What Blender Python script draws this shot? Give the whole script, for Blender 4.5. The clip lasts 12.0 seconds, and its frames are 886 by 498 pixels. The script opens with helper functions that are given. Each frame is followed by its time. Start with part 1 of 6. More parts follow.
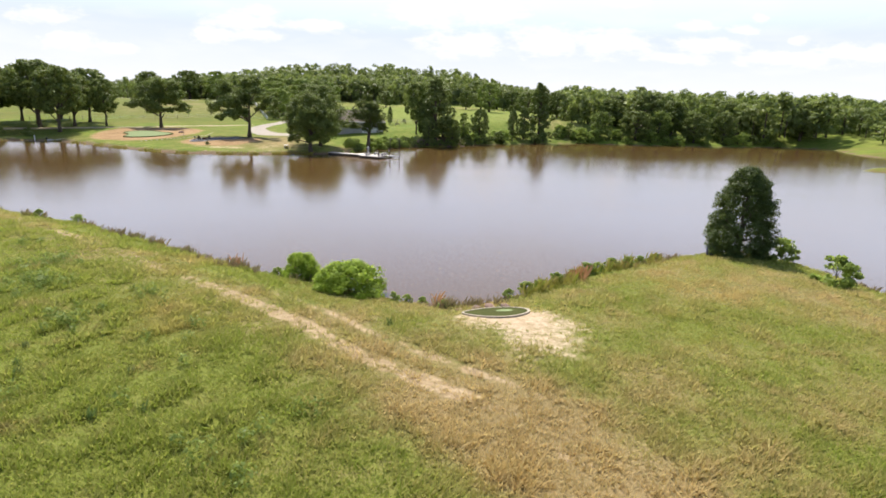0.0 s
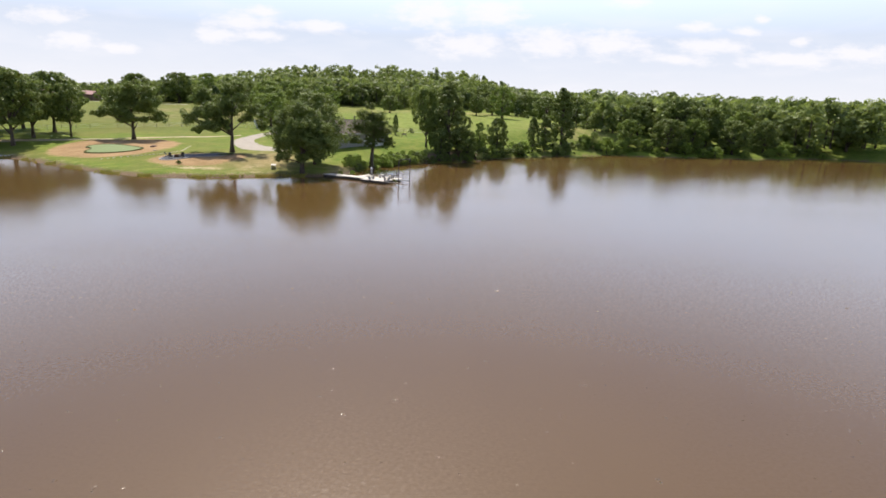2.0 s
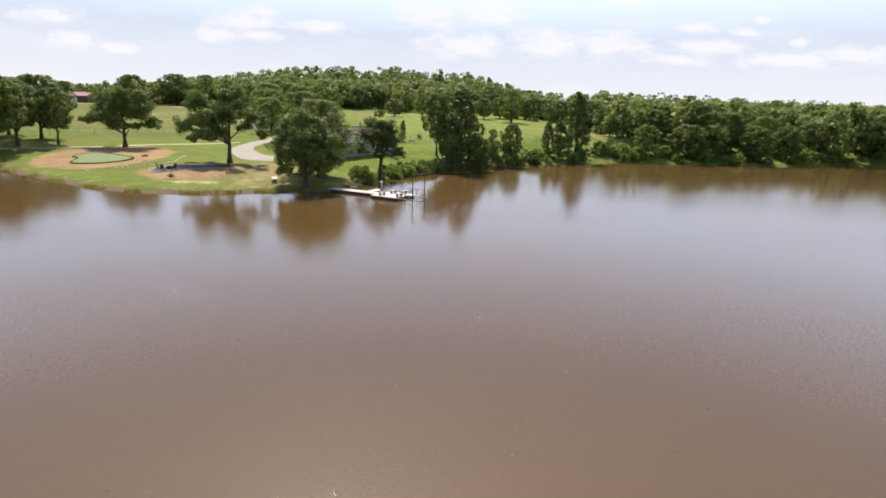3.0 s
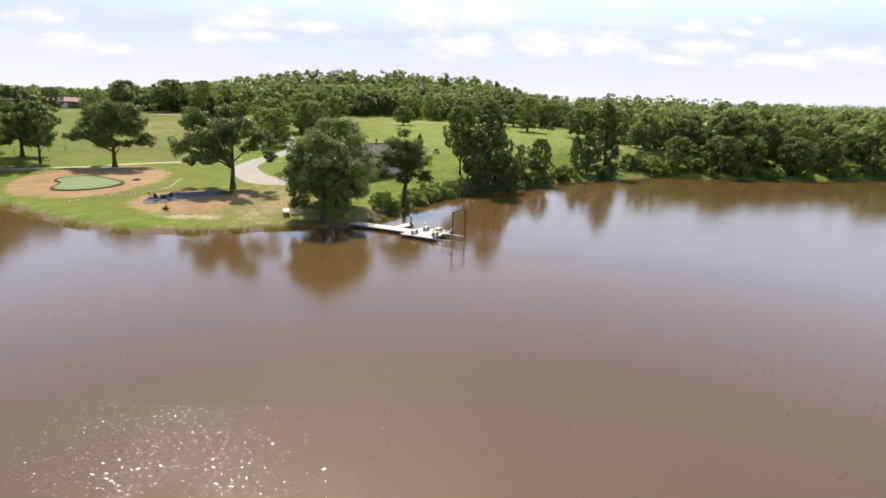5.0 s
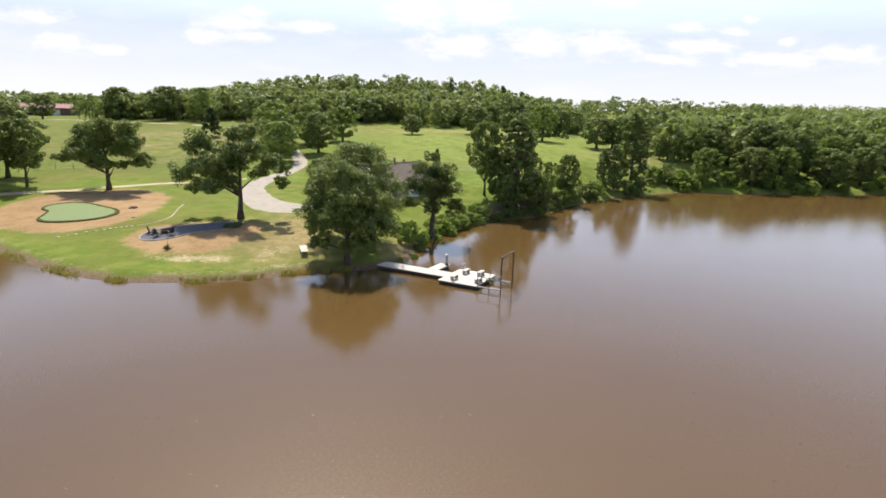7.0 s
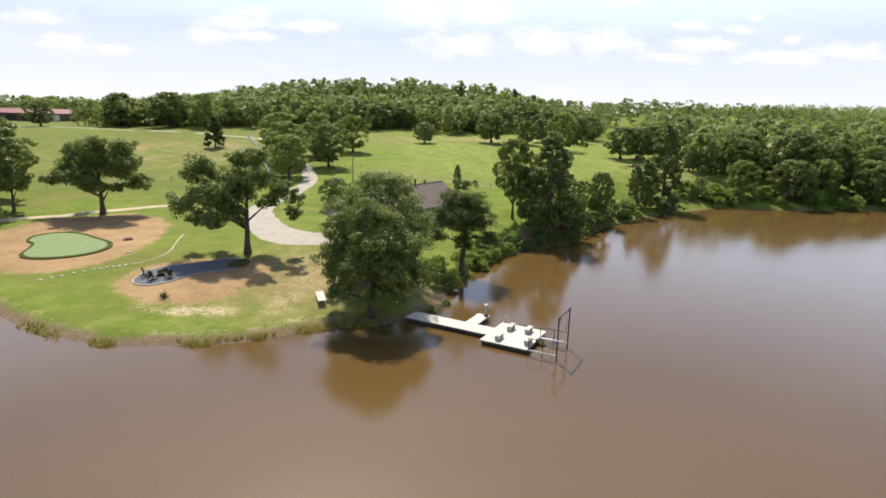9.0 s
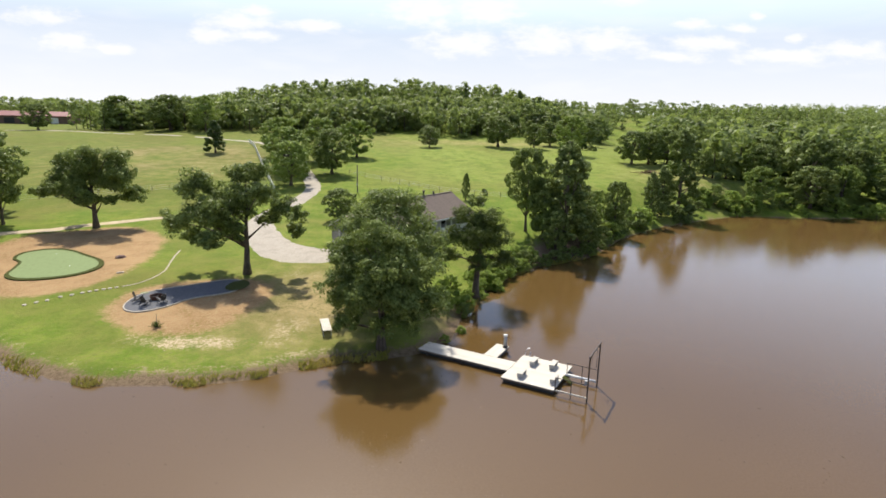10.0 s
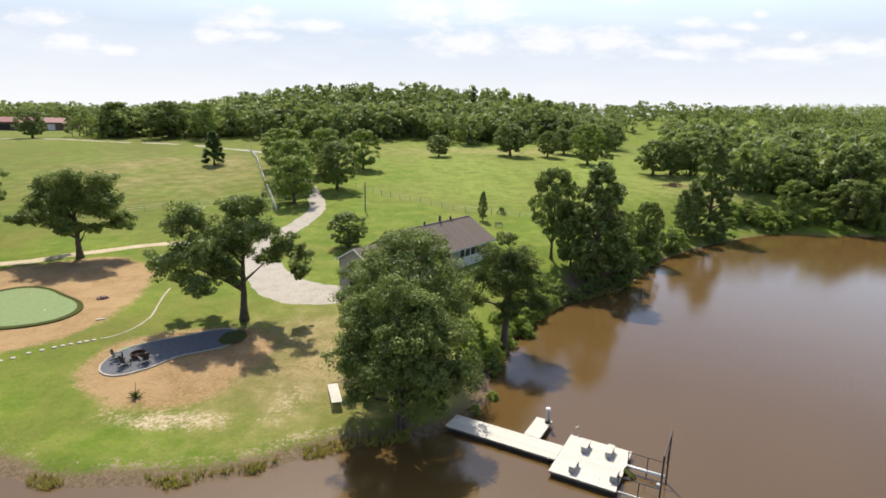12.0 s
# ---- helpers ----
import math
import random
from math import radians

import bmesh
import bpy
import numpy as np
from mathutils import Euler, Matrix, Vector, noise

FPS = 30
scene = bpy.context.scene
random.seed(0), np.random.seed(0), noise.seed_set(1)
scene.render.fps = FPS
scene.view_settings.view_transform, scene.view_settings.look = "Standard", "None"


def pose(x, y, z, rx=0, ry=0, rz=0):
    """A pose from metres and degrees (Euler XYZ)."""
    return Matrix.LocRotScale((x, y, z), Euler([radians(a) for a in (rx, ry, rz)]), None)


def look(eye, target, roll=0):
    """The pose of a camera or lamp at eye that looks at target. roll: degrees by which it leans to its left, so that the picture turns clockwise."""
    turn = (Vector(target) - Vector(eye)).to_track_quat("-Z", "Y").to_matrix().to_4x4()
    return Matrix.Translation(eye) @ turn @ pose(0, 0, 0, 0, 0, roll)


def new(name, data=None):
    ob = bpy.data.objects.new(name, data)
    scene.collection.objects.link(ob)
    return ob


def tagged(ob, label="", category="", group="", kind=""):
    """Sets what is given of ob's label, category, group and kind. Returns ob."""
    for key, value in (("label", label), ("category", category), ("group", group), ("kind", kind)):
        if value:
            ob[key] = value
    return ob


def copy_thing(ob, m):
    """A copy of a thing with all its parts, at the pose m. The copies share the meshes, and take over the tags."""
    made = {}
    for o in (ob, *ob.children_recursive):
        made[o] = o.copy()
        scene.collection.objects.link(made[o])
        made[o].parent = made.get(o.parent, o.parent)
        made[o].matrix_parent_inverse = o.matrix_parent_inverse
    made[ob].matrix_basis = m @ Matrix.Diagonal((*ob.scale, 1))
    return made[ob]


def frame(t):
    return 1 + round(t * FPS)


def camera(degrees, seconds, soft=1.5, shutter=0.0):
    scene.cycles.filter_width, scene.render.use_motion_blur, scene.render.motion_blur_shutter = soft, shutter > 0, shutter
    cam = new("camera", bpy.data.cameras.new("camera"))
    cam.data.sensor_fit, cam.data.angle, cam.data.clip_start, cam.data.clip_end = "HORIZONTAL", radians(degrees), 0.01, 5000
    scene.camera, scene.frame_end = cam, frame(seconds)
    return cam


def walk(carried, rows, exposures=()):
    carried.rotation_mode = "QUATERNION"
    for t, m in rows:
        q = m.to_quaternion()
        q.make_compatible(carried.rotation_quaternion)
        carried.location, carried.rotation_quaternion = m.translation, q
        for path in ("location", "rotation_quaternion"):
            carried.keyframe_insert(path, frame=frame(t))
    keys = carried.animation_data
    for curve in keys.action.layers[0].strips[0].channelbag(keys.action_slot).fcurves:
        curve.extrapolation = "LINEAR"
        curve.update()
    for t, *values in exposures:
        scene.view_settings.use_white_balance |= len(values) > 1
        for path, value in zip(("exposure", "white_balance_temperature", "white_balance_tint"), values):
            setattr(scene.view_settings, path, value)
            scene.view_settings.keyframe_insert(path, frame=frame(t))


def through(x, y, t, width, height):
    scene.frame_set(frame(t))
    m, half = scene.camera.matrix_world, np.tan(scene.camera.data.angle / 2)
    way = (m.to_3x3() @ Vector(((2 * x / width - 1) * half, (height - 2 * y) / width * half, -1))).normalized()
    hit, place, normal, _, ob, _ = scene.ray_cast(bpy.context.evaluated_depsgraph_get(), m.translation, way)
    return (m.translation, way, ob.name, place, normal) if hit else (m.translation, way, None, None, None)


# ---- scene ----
cam = camera(75.0, 12.0, soft=1.7)
PATH = [
    (0, 0.001, 0.000, 8.525, 0.037, -13.224, 1.686),
    (0.5, -0.486, 5.198, 8.968, 0.077, -13.205, 1.691),
    (1, -1.175, 10.467, 9.377, 0.072, -13.144, 1.688),
    (1.5, -2.041, 15.417, 10.045, 0.131, -13.158, 1.763),
    (2, -3.086, 20.240, 10.537, 0.144, -13.155, 1.792),
    (2.5, -4.434, 24.801, 11.170, 0.164, -13.161, 1.815),
    (3, -5.750, 28.754, 11.768, 0.103, -13.139, 1.874),
    (5, -11.521, 41.627, 14.412, -0.263, -13.110, 1.774),
    (5.5, -12.934, 44.324, 15.057, -0.240, -13.117, 1.712),
    (6, -14.125, 46.900, 15.724, -0.261, -13.128, 1.678),
    (6.5, -15.283, 49.116, 16.464, -0.593, -13.092, 1.618),
    (7, -16.577, 51.408, 17.097, -0.644, -13.088, 1.579),
    (9, -20.093, 61.171, 19.778, -0.308, -13.196, 1.449),
    (9.5, -20.746, 63.676, 20.420, -0.210, -13.247, 1.403),
    (10, -21.382, 66.094, 21.022, -0.134, -13.262, 1.378),
    (10.5, -21.923, 68.467, 21.595, -0.033, -13.286, 1.337),
    (11, -22.495, 70.863, 22.168, 0.065, -13.304, 1.307),
    (11.5, -23.045, 73.063, 22.790, 0.135, -13.340, 1.270),
    (12, -23.571, 75.080, 23.400, 0.178, -13.327, 1.179),
]


def eye_pose(x, y, z, yaw, pitch, roll):
    return pose(x, y, z, 0, 0, yaw) @ pose(0, 0, 0, 90 + pitch) @ pose(0, 0, 0, 0, 0, roll)


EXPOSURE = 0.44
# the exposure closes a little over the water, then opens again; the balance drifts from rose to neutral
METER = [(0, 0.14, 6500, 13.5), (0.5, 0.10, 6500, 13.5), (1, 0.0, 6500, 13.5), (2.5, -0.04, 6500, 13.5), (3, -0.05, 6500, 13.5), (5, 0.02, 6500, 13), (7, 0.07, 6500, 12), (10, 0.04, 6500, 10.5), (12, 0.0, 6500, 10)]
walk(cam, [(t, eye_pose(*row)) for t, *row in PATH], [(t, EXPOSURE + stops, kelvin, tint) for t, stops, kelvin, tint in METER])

# ---------------------------------------------------------------- light
SUN_FROM = Vector((-0.25, 1.0, 1.38)).normalized()
sun_data = bpy.data.lights.new("sun", "SUN")
sun_data.energy, sun_data.angle, sun_data.color = 5.0, radians(0.55), (1.0, 0.925, 0.80)
sun = new("sun", sun_data)
sun.matrix_world = look(SUN_FROM * 400, (0, 0, 0))


# low puffs of cloud: where (east over north, up over north), half width, half height
PUFFS = [(-0.661, 0.137, 0.042, 0.011), (-0.341, 0.136, 0.048, 0.013), (-0.384, 0.115, 0.032, 0.011), (-0.319, 0.116, 0.037, 0.008), (-0.311, 0.154, 0.022, 0.009),
         (-0.217, 0.133, 0.052, 0.008), (-0.039, 0.16, 0.05, 0.02), (0.066, 0.163, 0.044, 0.02), (0.286, 0.185, 0.027, 0.007), (0.402, 0.149, 0.028, 0.007),
         (0.48, 0.146, 0.024, 0.0055), (0.501, 0.165, 0.012, 0.006), (0.422, 0.121, 0.057, 0.011), (0.57, 0.132, 0.014, 0.0065), (0.559, 0.104, 0.074, 0.011),
         (0.02, 0.111, 0.058, 0.017), (0.159, 0.119, 0.057, 0.019), (0.26, 0.12, 0.057, 0.018), (-0.623, 0.099, 0.043, 0.012), (-0.545, 0.089, 0.028, 0.0075),
         (0.379, 0.099, 0.046, 0.0074), (0.668, 0.115, 0.056, 0.013)]


def build_world():
    world = bpy.data.worlds.new("sky")
    world.use_nodes = True
    scene.world = world
    nt = world.node_tree
    nt.nodes.clear()
    out = nt.nodes.new("ShaderNodeOutputWorld")
    bg = nt.nodes.new("ShaderNodeBackground")
    sky = nt.nodes.new("ShaderNodeTexSky")
    sky.sky_type, sky.sun_disc = "NISHITA", False
    sky.sun_elevation = math.asin(SUN_FROM.z)
    sky.sun_rotation = math.atan2(SUN_FROM.x, SUN_FROM.y)
    sky.air_density, sky.dust_density, sky.ozone_density = 1.0, 2.2, 1.0
    co = nt.nodes.new("ShaderNodeTexCoord")
    sep = nt.nodes.new("ShaderNodeSeparateXYZ")
    nt.links.new(co.outputs["Generated"], sep.inputs[0])

    def math_node(op, a, b=None, clamp=False):
        n = nt.nodes.new("ShaderNodeMath")
        n.operation, n.use_clamp = op, clamp
        for i, v in enumerate((a, b)):
            if v is None:
                continue
            if isinstance(v, (int, float)):
                n.inputs[i].default_value = v
            else:
                nt.links.new(v, n.inputs[i])
        return n.outputs[0]

    comb = nt.nodes.new("ShaderNodeCombineXYZ")
    nt.links.new(math_node("MULTIPLY", sep.outputs["X"], 8.0), comb.inputs[0])
    nt.links.new(math_node("MULTIPLY", sep.outputs["Y"], 8.0), comb.inputs[1])
    nt.links.new(math_node("MULTIPLY", sep.outputs["Z"], 30.0), comb.inputs[2])
    cloud = nt.nodes.new("ShaderNodeTexNoise")
    cloud.inputs["Scale"].default_value, cloud.inputs["Detail"].default_value = 1.0, 7
    cloud.inputs["Roughness"].default_value, cloud.inputs["Distortion"].default_value = 0.5, 0.25
    nt.links.new(comb.outputs[0], cloud.inputs["Vector"])
    ramp = nt.nodes.new("ShaderNodeMapRange")
    ramp.inputs["From Min"].default_value, ramp.inputs["From Max"].default_value = 0.50, 0.68
    nt.links.new(cloud.outputs["Fac"], ramp.inputs["Value"])
    haze = nt.nodes.new("ShaderNodeMapRange")
    haze.inputs["From Min"].default_value, haze.inputs["From Max"].default_value = 0.46, 0.22
    haze.inputs["To Max"].default_value = 0.92
    nt.links.new(sep.outputs["Z"], haze.inputs["Value"])
    def blend(fac, a, b):
        mix = nt.nodes.new("ShaderNodeMix")
        mix.data_type = "RGBA"
        nt.links.new(fac, mix.inputs["Factor"])
        nt.links.new(a, mix.inputs["A"])
        mix.inputs["B"].default_value = b
        return mix.outputs["Result"]

    # thin streaks everywhere, and low fair-weather puffs in the north
    streaks = math_node("MULTIPLY", ramp.outputs[0], 0.22)
    ahead = math_node("MAXIMUM", sep.outputs["Y"], 0.02)
    plane = nt.nodes.new("ShaderNodeCombineXYZ")
    nt.links.new(math_node("DIVIDE", sep.outputs["X"], ahead), plane.inputs[0])
    nt.links.new(math_node("DIVIDE", sep.outputs["Z"], ahead), plane.inputs[1])

    def vector_node(op, a, b, c=None):
        n = nt.nodes.new("ShaderNodeVectorMath")
        n.operation = op
        for i, v in enumerate((a, b, c)):
            if v is None:
                continue
            if isinstance(v, tuple):
                n.inputs[i].default_value = v
            else:
                nt.links.new(v, n.inputs[i])
        return n

    billow = nt.nodes.new("ShaderNodeTexNoise")
    billow.inputs["Scale"].default_value, billow.inputs["Detail"].default_value, billow.inputs["Roughness"].default_value = 1.0, 6, 0.62
    nt.links.new(vector_node("MULTIPLY", plane.outputs[0], (26, 62, 1)).outputs[0], billow.inputs["Vector"])
    near_puff = None
    for u, v, wide, high in PUFFS:
        gap = vector_node("MULTIPLY_ADD", plane.outputs[0], (1 / wide, 1 / high, 0), (-u / wide, -v / high, 0))
        gap = vector_node("LENGTH", gap.outputs[0], None).outputs["Value"]
        near_puff = gap if near_puff is None else math_node("MINIMUM", near_puff, gap)
    edge = math_node("ADD", near_puff, math_node("MULTIPLY", math_node("SUBTRACT", billow.outputs["Fac"], 0.5), 3.2))
    shape = nt.nodes.new("ShaderNodeMapRange")
    shape.interpolation_type = "SMOOTHSTEP"
    shape.inputs["From Min"].default_value, shape.inputs["From Max"].default_value = 1.75, 0.25
    shape.inputs["To Max"].default_value = 0.85
    nt.links.new(edge, shape.inputs["Value"])
    puffs = math_node("MAXIMUM", streaks, shape.outputs[0])
    upper = nt.nodes.new("ShaderNodeMapRange")
    upper.inputs["From Min"].default_value, upper.inputs["From Max"].default_value = 0.98, 0.45
    upper.inputs["To Max"].default_value = 0.8
    nt.links.new(sep.outputs["Z"], upper.inputs["Value"])
    blue = blend(upper.outputs[0], sky.outputs[0], (1.25, 2.0, 3.9, 1))
    glare = blend(haze.outputs[0], blue, (5.6, 6.8, 8.8, 1))
    rim = nt.nodes.new("ShaderNodeMapRange")
    rim.inputs["From Min"].default_value, rim.inputs["From Max"].default_value = 0.24, 0.12
    nt.links.new(sep.outputs["Z"], rim.inputs["Value"])
    pale = blend(rim.outputs[0], glare, (3.55, 4.02, 4.7, 1))
    low_haze = nt.nodes.new("ShaderNodeMapRange")
    low_haze.inputs["From Min"].default_value, low_haze.inputs["From Max"].default_value = 0.13, 0.01
    nt.links.new(sep.outputs["Z"], low_haze.inputs["Value"])
    veiled = blend(low_haze.outputs[0], pale, (4.7, 4.75, 4.85, 1))
    nt.links.new(blend(puffs, veiled, (5.0, 5.0, 5.1, 1)), bg.inputs["Color"])
    # the haze glows towards the sun and is duller in the opposite quarter
    glow = nt.nodes.new("ShaderNodeMapRange")
    for key, v in (("From Min", -0.8), ("From Max", 0.3), ("To Min", 0.085), ("To Max", 0.15)):
        glow.inputs[key].default_value = v
    nt.links.new(sep.outputs["Y"], glow.inputs["Value"])
    nt.links.new(glow.outputs[0], bg.inputs["Strength"])
    nt.links.new(bg.outputs[0], out.inputs[0])


build_world()

# ---------------------------------------------------------------- materials
class Nodes:
    """A short hand for building one node material."""

    def __init__(self, name):
        self.mat = bpy.data.materials.new(name)
        self.mat.use_nodes = True
        self.nt = self.mat.node_tree
        self.nt.nodes.clear()
        self.out = self.nt.nodes.new("ShaderNodeOutputMaterial")
        self.bsdf = self.nt.nodes.new("ShaderNodeBsdfPrincipled")
        self.nt.links.new(self.bsdf.outputs[0], self.out.inputs[0])
        self.coord = self.nt.nodes.new("ShaderNodeTexCoord")

    def put(self, socket, value):
        if isinstance(value, bpy.types.NodeSocket):
            self.nt.links.new(value, socket)
        else:
            socket.default_value = (*value, 1.0) if isinstance(value, tuple) and len(value) == 3 and socket.type == "RGBA" else value

    def set(self, **values):
        for key, value in values.items():
            self.put(self.bsdf.inputs[key.replace("_", " ")], value)
        return self

    def noise(self, scale, detail=4.0, rough=0.55, stretch=None, space="Object", distort=0.0):
        n = self.nt.nodes.new("ShaderNodeTexNoise")
        n.inputs["Scale"].default_value, n.inputs["Detail"].default_value = scale, detail
        n.inputs["Roughness"].default_value, n.inputs["Distortion"].default_value = rough, distort
        vec = self.coord.outputs[space]
        if stretch:
            m = self.nt.nodes.new("ShaderNodeMapping")
            m.inputs["Scale"].default_value = stretch
            self.nt.links.new(vec, m.inputs[0])
            vec = m.outputs[0]
        self.nt.links.new(vec, n.inputs["Vector"])
        return n.outputs["Fac"]

    def range(self, value, a, b, lo=0.0, hi=1.0, smooth=True):
        n = self.nt.nodes.new("ShaderNodeMapRange")
        n.interpolation_type = "SMOOTHSTEP" if smooth else "LINEAR"
        self.put(n.inputs["Value"], value)
        for key, v in (("From Min", a), ("From Max", b), ("To Min", lo), ("To Max", hi)):
            n.inputs[key].default_value = v
        return n.outputs[0]

    def mix(self, fac, a, b, blend="MIX"):
        n = self.nt.nodes.new("ShaderNodeMix")
        n.data_type, n.blend_type = "RGBA", blend
        self.put(n.inputs["Factor"], fac)
        self.put(n.inputs["A"], a)
        self.put(n.inputs["B"], b)
        return n.outputs["Result"]

    def calc(self, op, a, b=0.0, clamp=False):
        n = self.nt.nodes.new("ShaderNodeMath")
        n.operation, n.use_clamp = op, clamp
        self.put(n.inputs[0], a)
        self.put(n.inputs[1], b)
        return n.outputs[0]

    def attribute(self, name):
        n = self.nt.nodes.new("ShaderNodeAttribute")
        n.attribute_name = name
        return n.outputs["Fac"]

    def random(self):
        return self.nt.nodes.new("ShaderNodeObjectInfo").outputs["Random"]

    def island(self):
        return self.nt.nodes.new("ShaderNodeNewGeometry").outputs["Random Per Island"]

    def bump(self, height, strength=0.3, distance=0.02):
        n = self.nt.nodes.new("ShaderNodeBump")
        n.inputs["Strength"].default_value, n.inputs["Distance"].default_value = strength, distance
        self.put(n.inputs["Height"], height)
        self.nt.links.new(n.outputs[0], self.bsdf.inputs["Normal"])
        return self


def leaf_material(name, dark, light, tip, through=0.27, attr=False, gloss=0.12):
    m = Nodes(name)
    tone = m.attribute("tint") if attr else m.random()
    col = m.mix(m.range(m.island(), 0.0, 1.0, smooth=False), dark, light)
    col = m.mix(m.calc("MULTIPLY", tone, 0.55), col, tip)
    col = m.mix(m.range(m.noise(0.45, 2), 0.35, 0.7, 0.0, 0.35), col, dark)
    m.set(Base_Color=col, Roughness=0.5, Specular_IOR_Level=gloss)
    tr = m.nt.nodes.new("ShaderNodeBsdfTranslucent")
    m.put(tr.inputs["Color"], m.mix(0.45, col, (0.33, 0.42, 0.07)))
    mx = m.nt.nodes.new("ShaderNodeMixShader")
    mx.inputs[0].default_value = through
    m.nt.links.new(m.bsdf.outputs[0], mx.inputs[1])
    m.nt.links.new(tr.outputs[0], mx.inputs[2])
    m.nt.links.new(mx.outputs[0], m.out.inputs[0])
    return m.mat


OAK_LEAF = leaf_material("oak_leaf", (0.054, 0.084, 0.022), (0.300, 0.365, 0.110), (0.175, 0.225, 0.056), 0.25)
LIGHT_LEAF = leaf_material("light_leaf", (0.105, 0.160, 0.038), (0.310, 0.390, 0.105), (0.25, 0.33, 0.07), 0.38)
CEDAR_LEAF = leaf_material("cedar_leaf", (0.036, 0.060, 0.018), (0.095, 0.138, 0.042), (0.08, 0.12, 0.032), 0.2)
CYPRESS_LEAF = leaf_material("cypress_leaf", (0.050, 0.074, 0.022), (0.130, 0.168, 0.050), (0.09, 0.125, 0.026), 0.25)
WOOD_LEAF = leaf_material("woodland_leaf", (0.110, 0.146, 0.056), (0.205, 0.252, 0.096), (0.275, 0.335, 0.100), 0.42, True, 0.15)
BUSH_LEAF = leaf_material("bank_bush_leaf", (0.17, 0.25, 0.048), (0.40, 0.50, 0.14), (0.33, 0.43, 0.10), 0.6)
BRIGHT_LEAF = leaf_material("bright_bush_leaf", (0.20, 0.31, 0.026), (0.42, 0.55, 0.085), (0.38, 0.50, 0.07), 0.6)


def grass_material(name, a, b, c, through=0.4):
    m = Nodes(name)
    col = m.mix(m.attribute("tint"), a, b)
    col = m.mix(m.range(m.noise(0.12, 3), 0.52, 0.78), col, c)
    col = m.mix(m.range(m.noise(0.5, 4), 0.54, 0.74, 0.0, 0.5), col, (0.43, 0.31, 0.16))
    col = m.mix(m.range(m.island(), 0.0, 1.0, 0.0, 0.3, False), col, b)
    m.set(Base_Color=col, Roughness=0.7, Specular_IOR_Level=0.2)
    tr = m.nt.nodes.new("ShaderNodeBsdfTranslucent")
    m.put(tr.inputs["Color"], col)
    mx = m.nt.nodes.new("ShaderNodeMixShader")
    mx.inputs[0].default_value = through
    m.nt.links.new(m.bsdf.outputs[0], mx.inputs[1])
    m.nt.links.new(tr.outputs[0], mx.inputs[2])
    m.nt.links.new(mx.outputs[0], m.out.inputs[0])
    return m.mat


GRASS_BLADE = grass_material("grass_blade", (0.222, 0.268, 0.028), (0.47, 0.345, 0.130), (0.42, 0.325, 0.090))
MEADOW_BLADE = grass_material("meadow_blade", (0.235, 0.315, 0.034), (0.56, 0.435, 0.20), (0.52, 0.41, 0.14), 0.55)
REED = grass_material("reed", (0.20, 0.19, 0.07), (0.25, 0.19, 0.11), (0.30, 0.21, 0.13))


def bark_material():
    m = Nodes("bark")
    ridges = m.noise(9.0, 6, 0.65, (1, 1, 0.18))
    col = m.mix(m.range(ridges, 0.3, 0.7), (0.045, 0.034, 0.026), (0.17, 0.135, 0.105))
    return m.set(Base_Color=col, Roughness=0.9).bump(ridges, 0.8, 0.04).mat


BARK = bark_material()


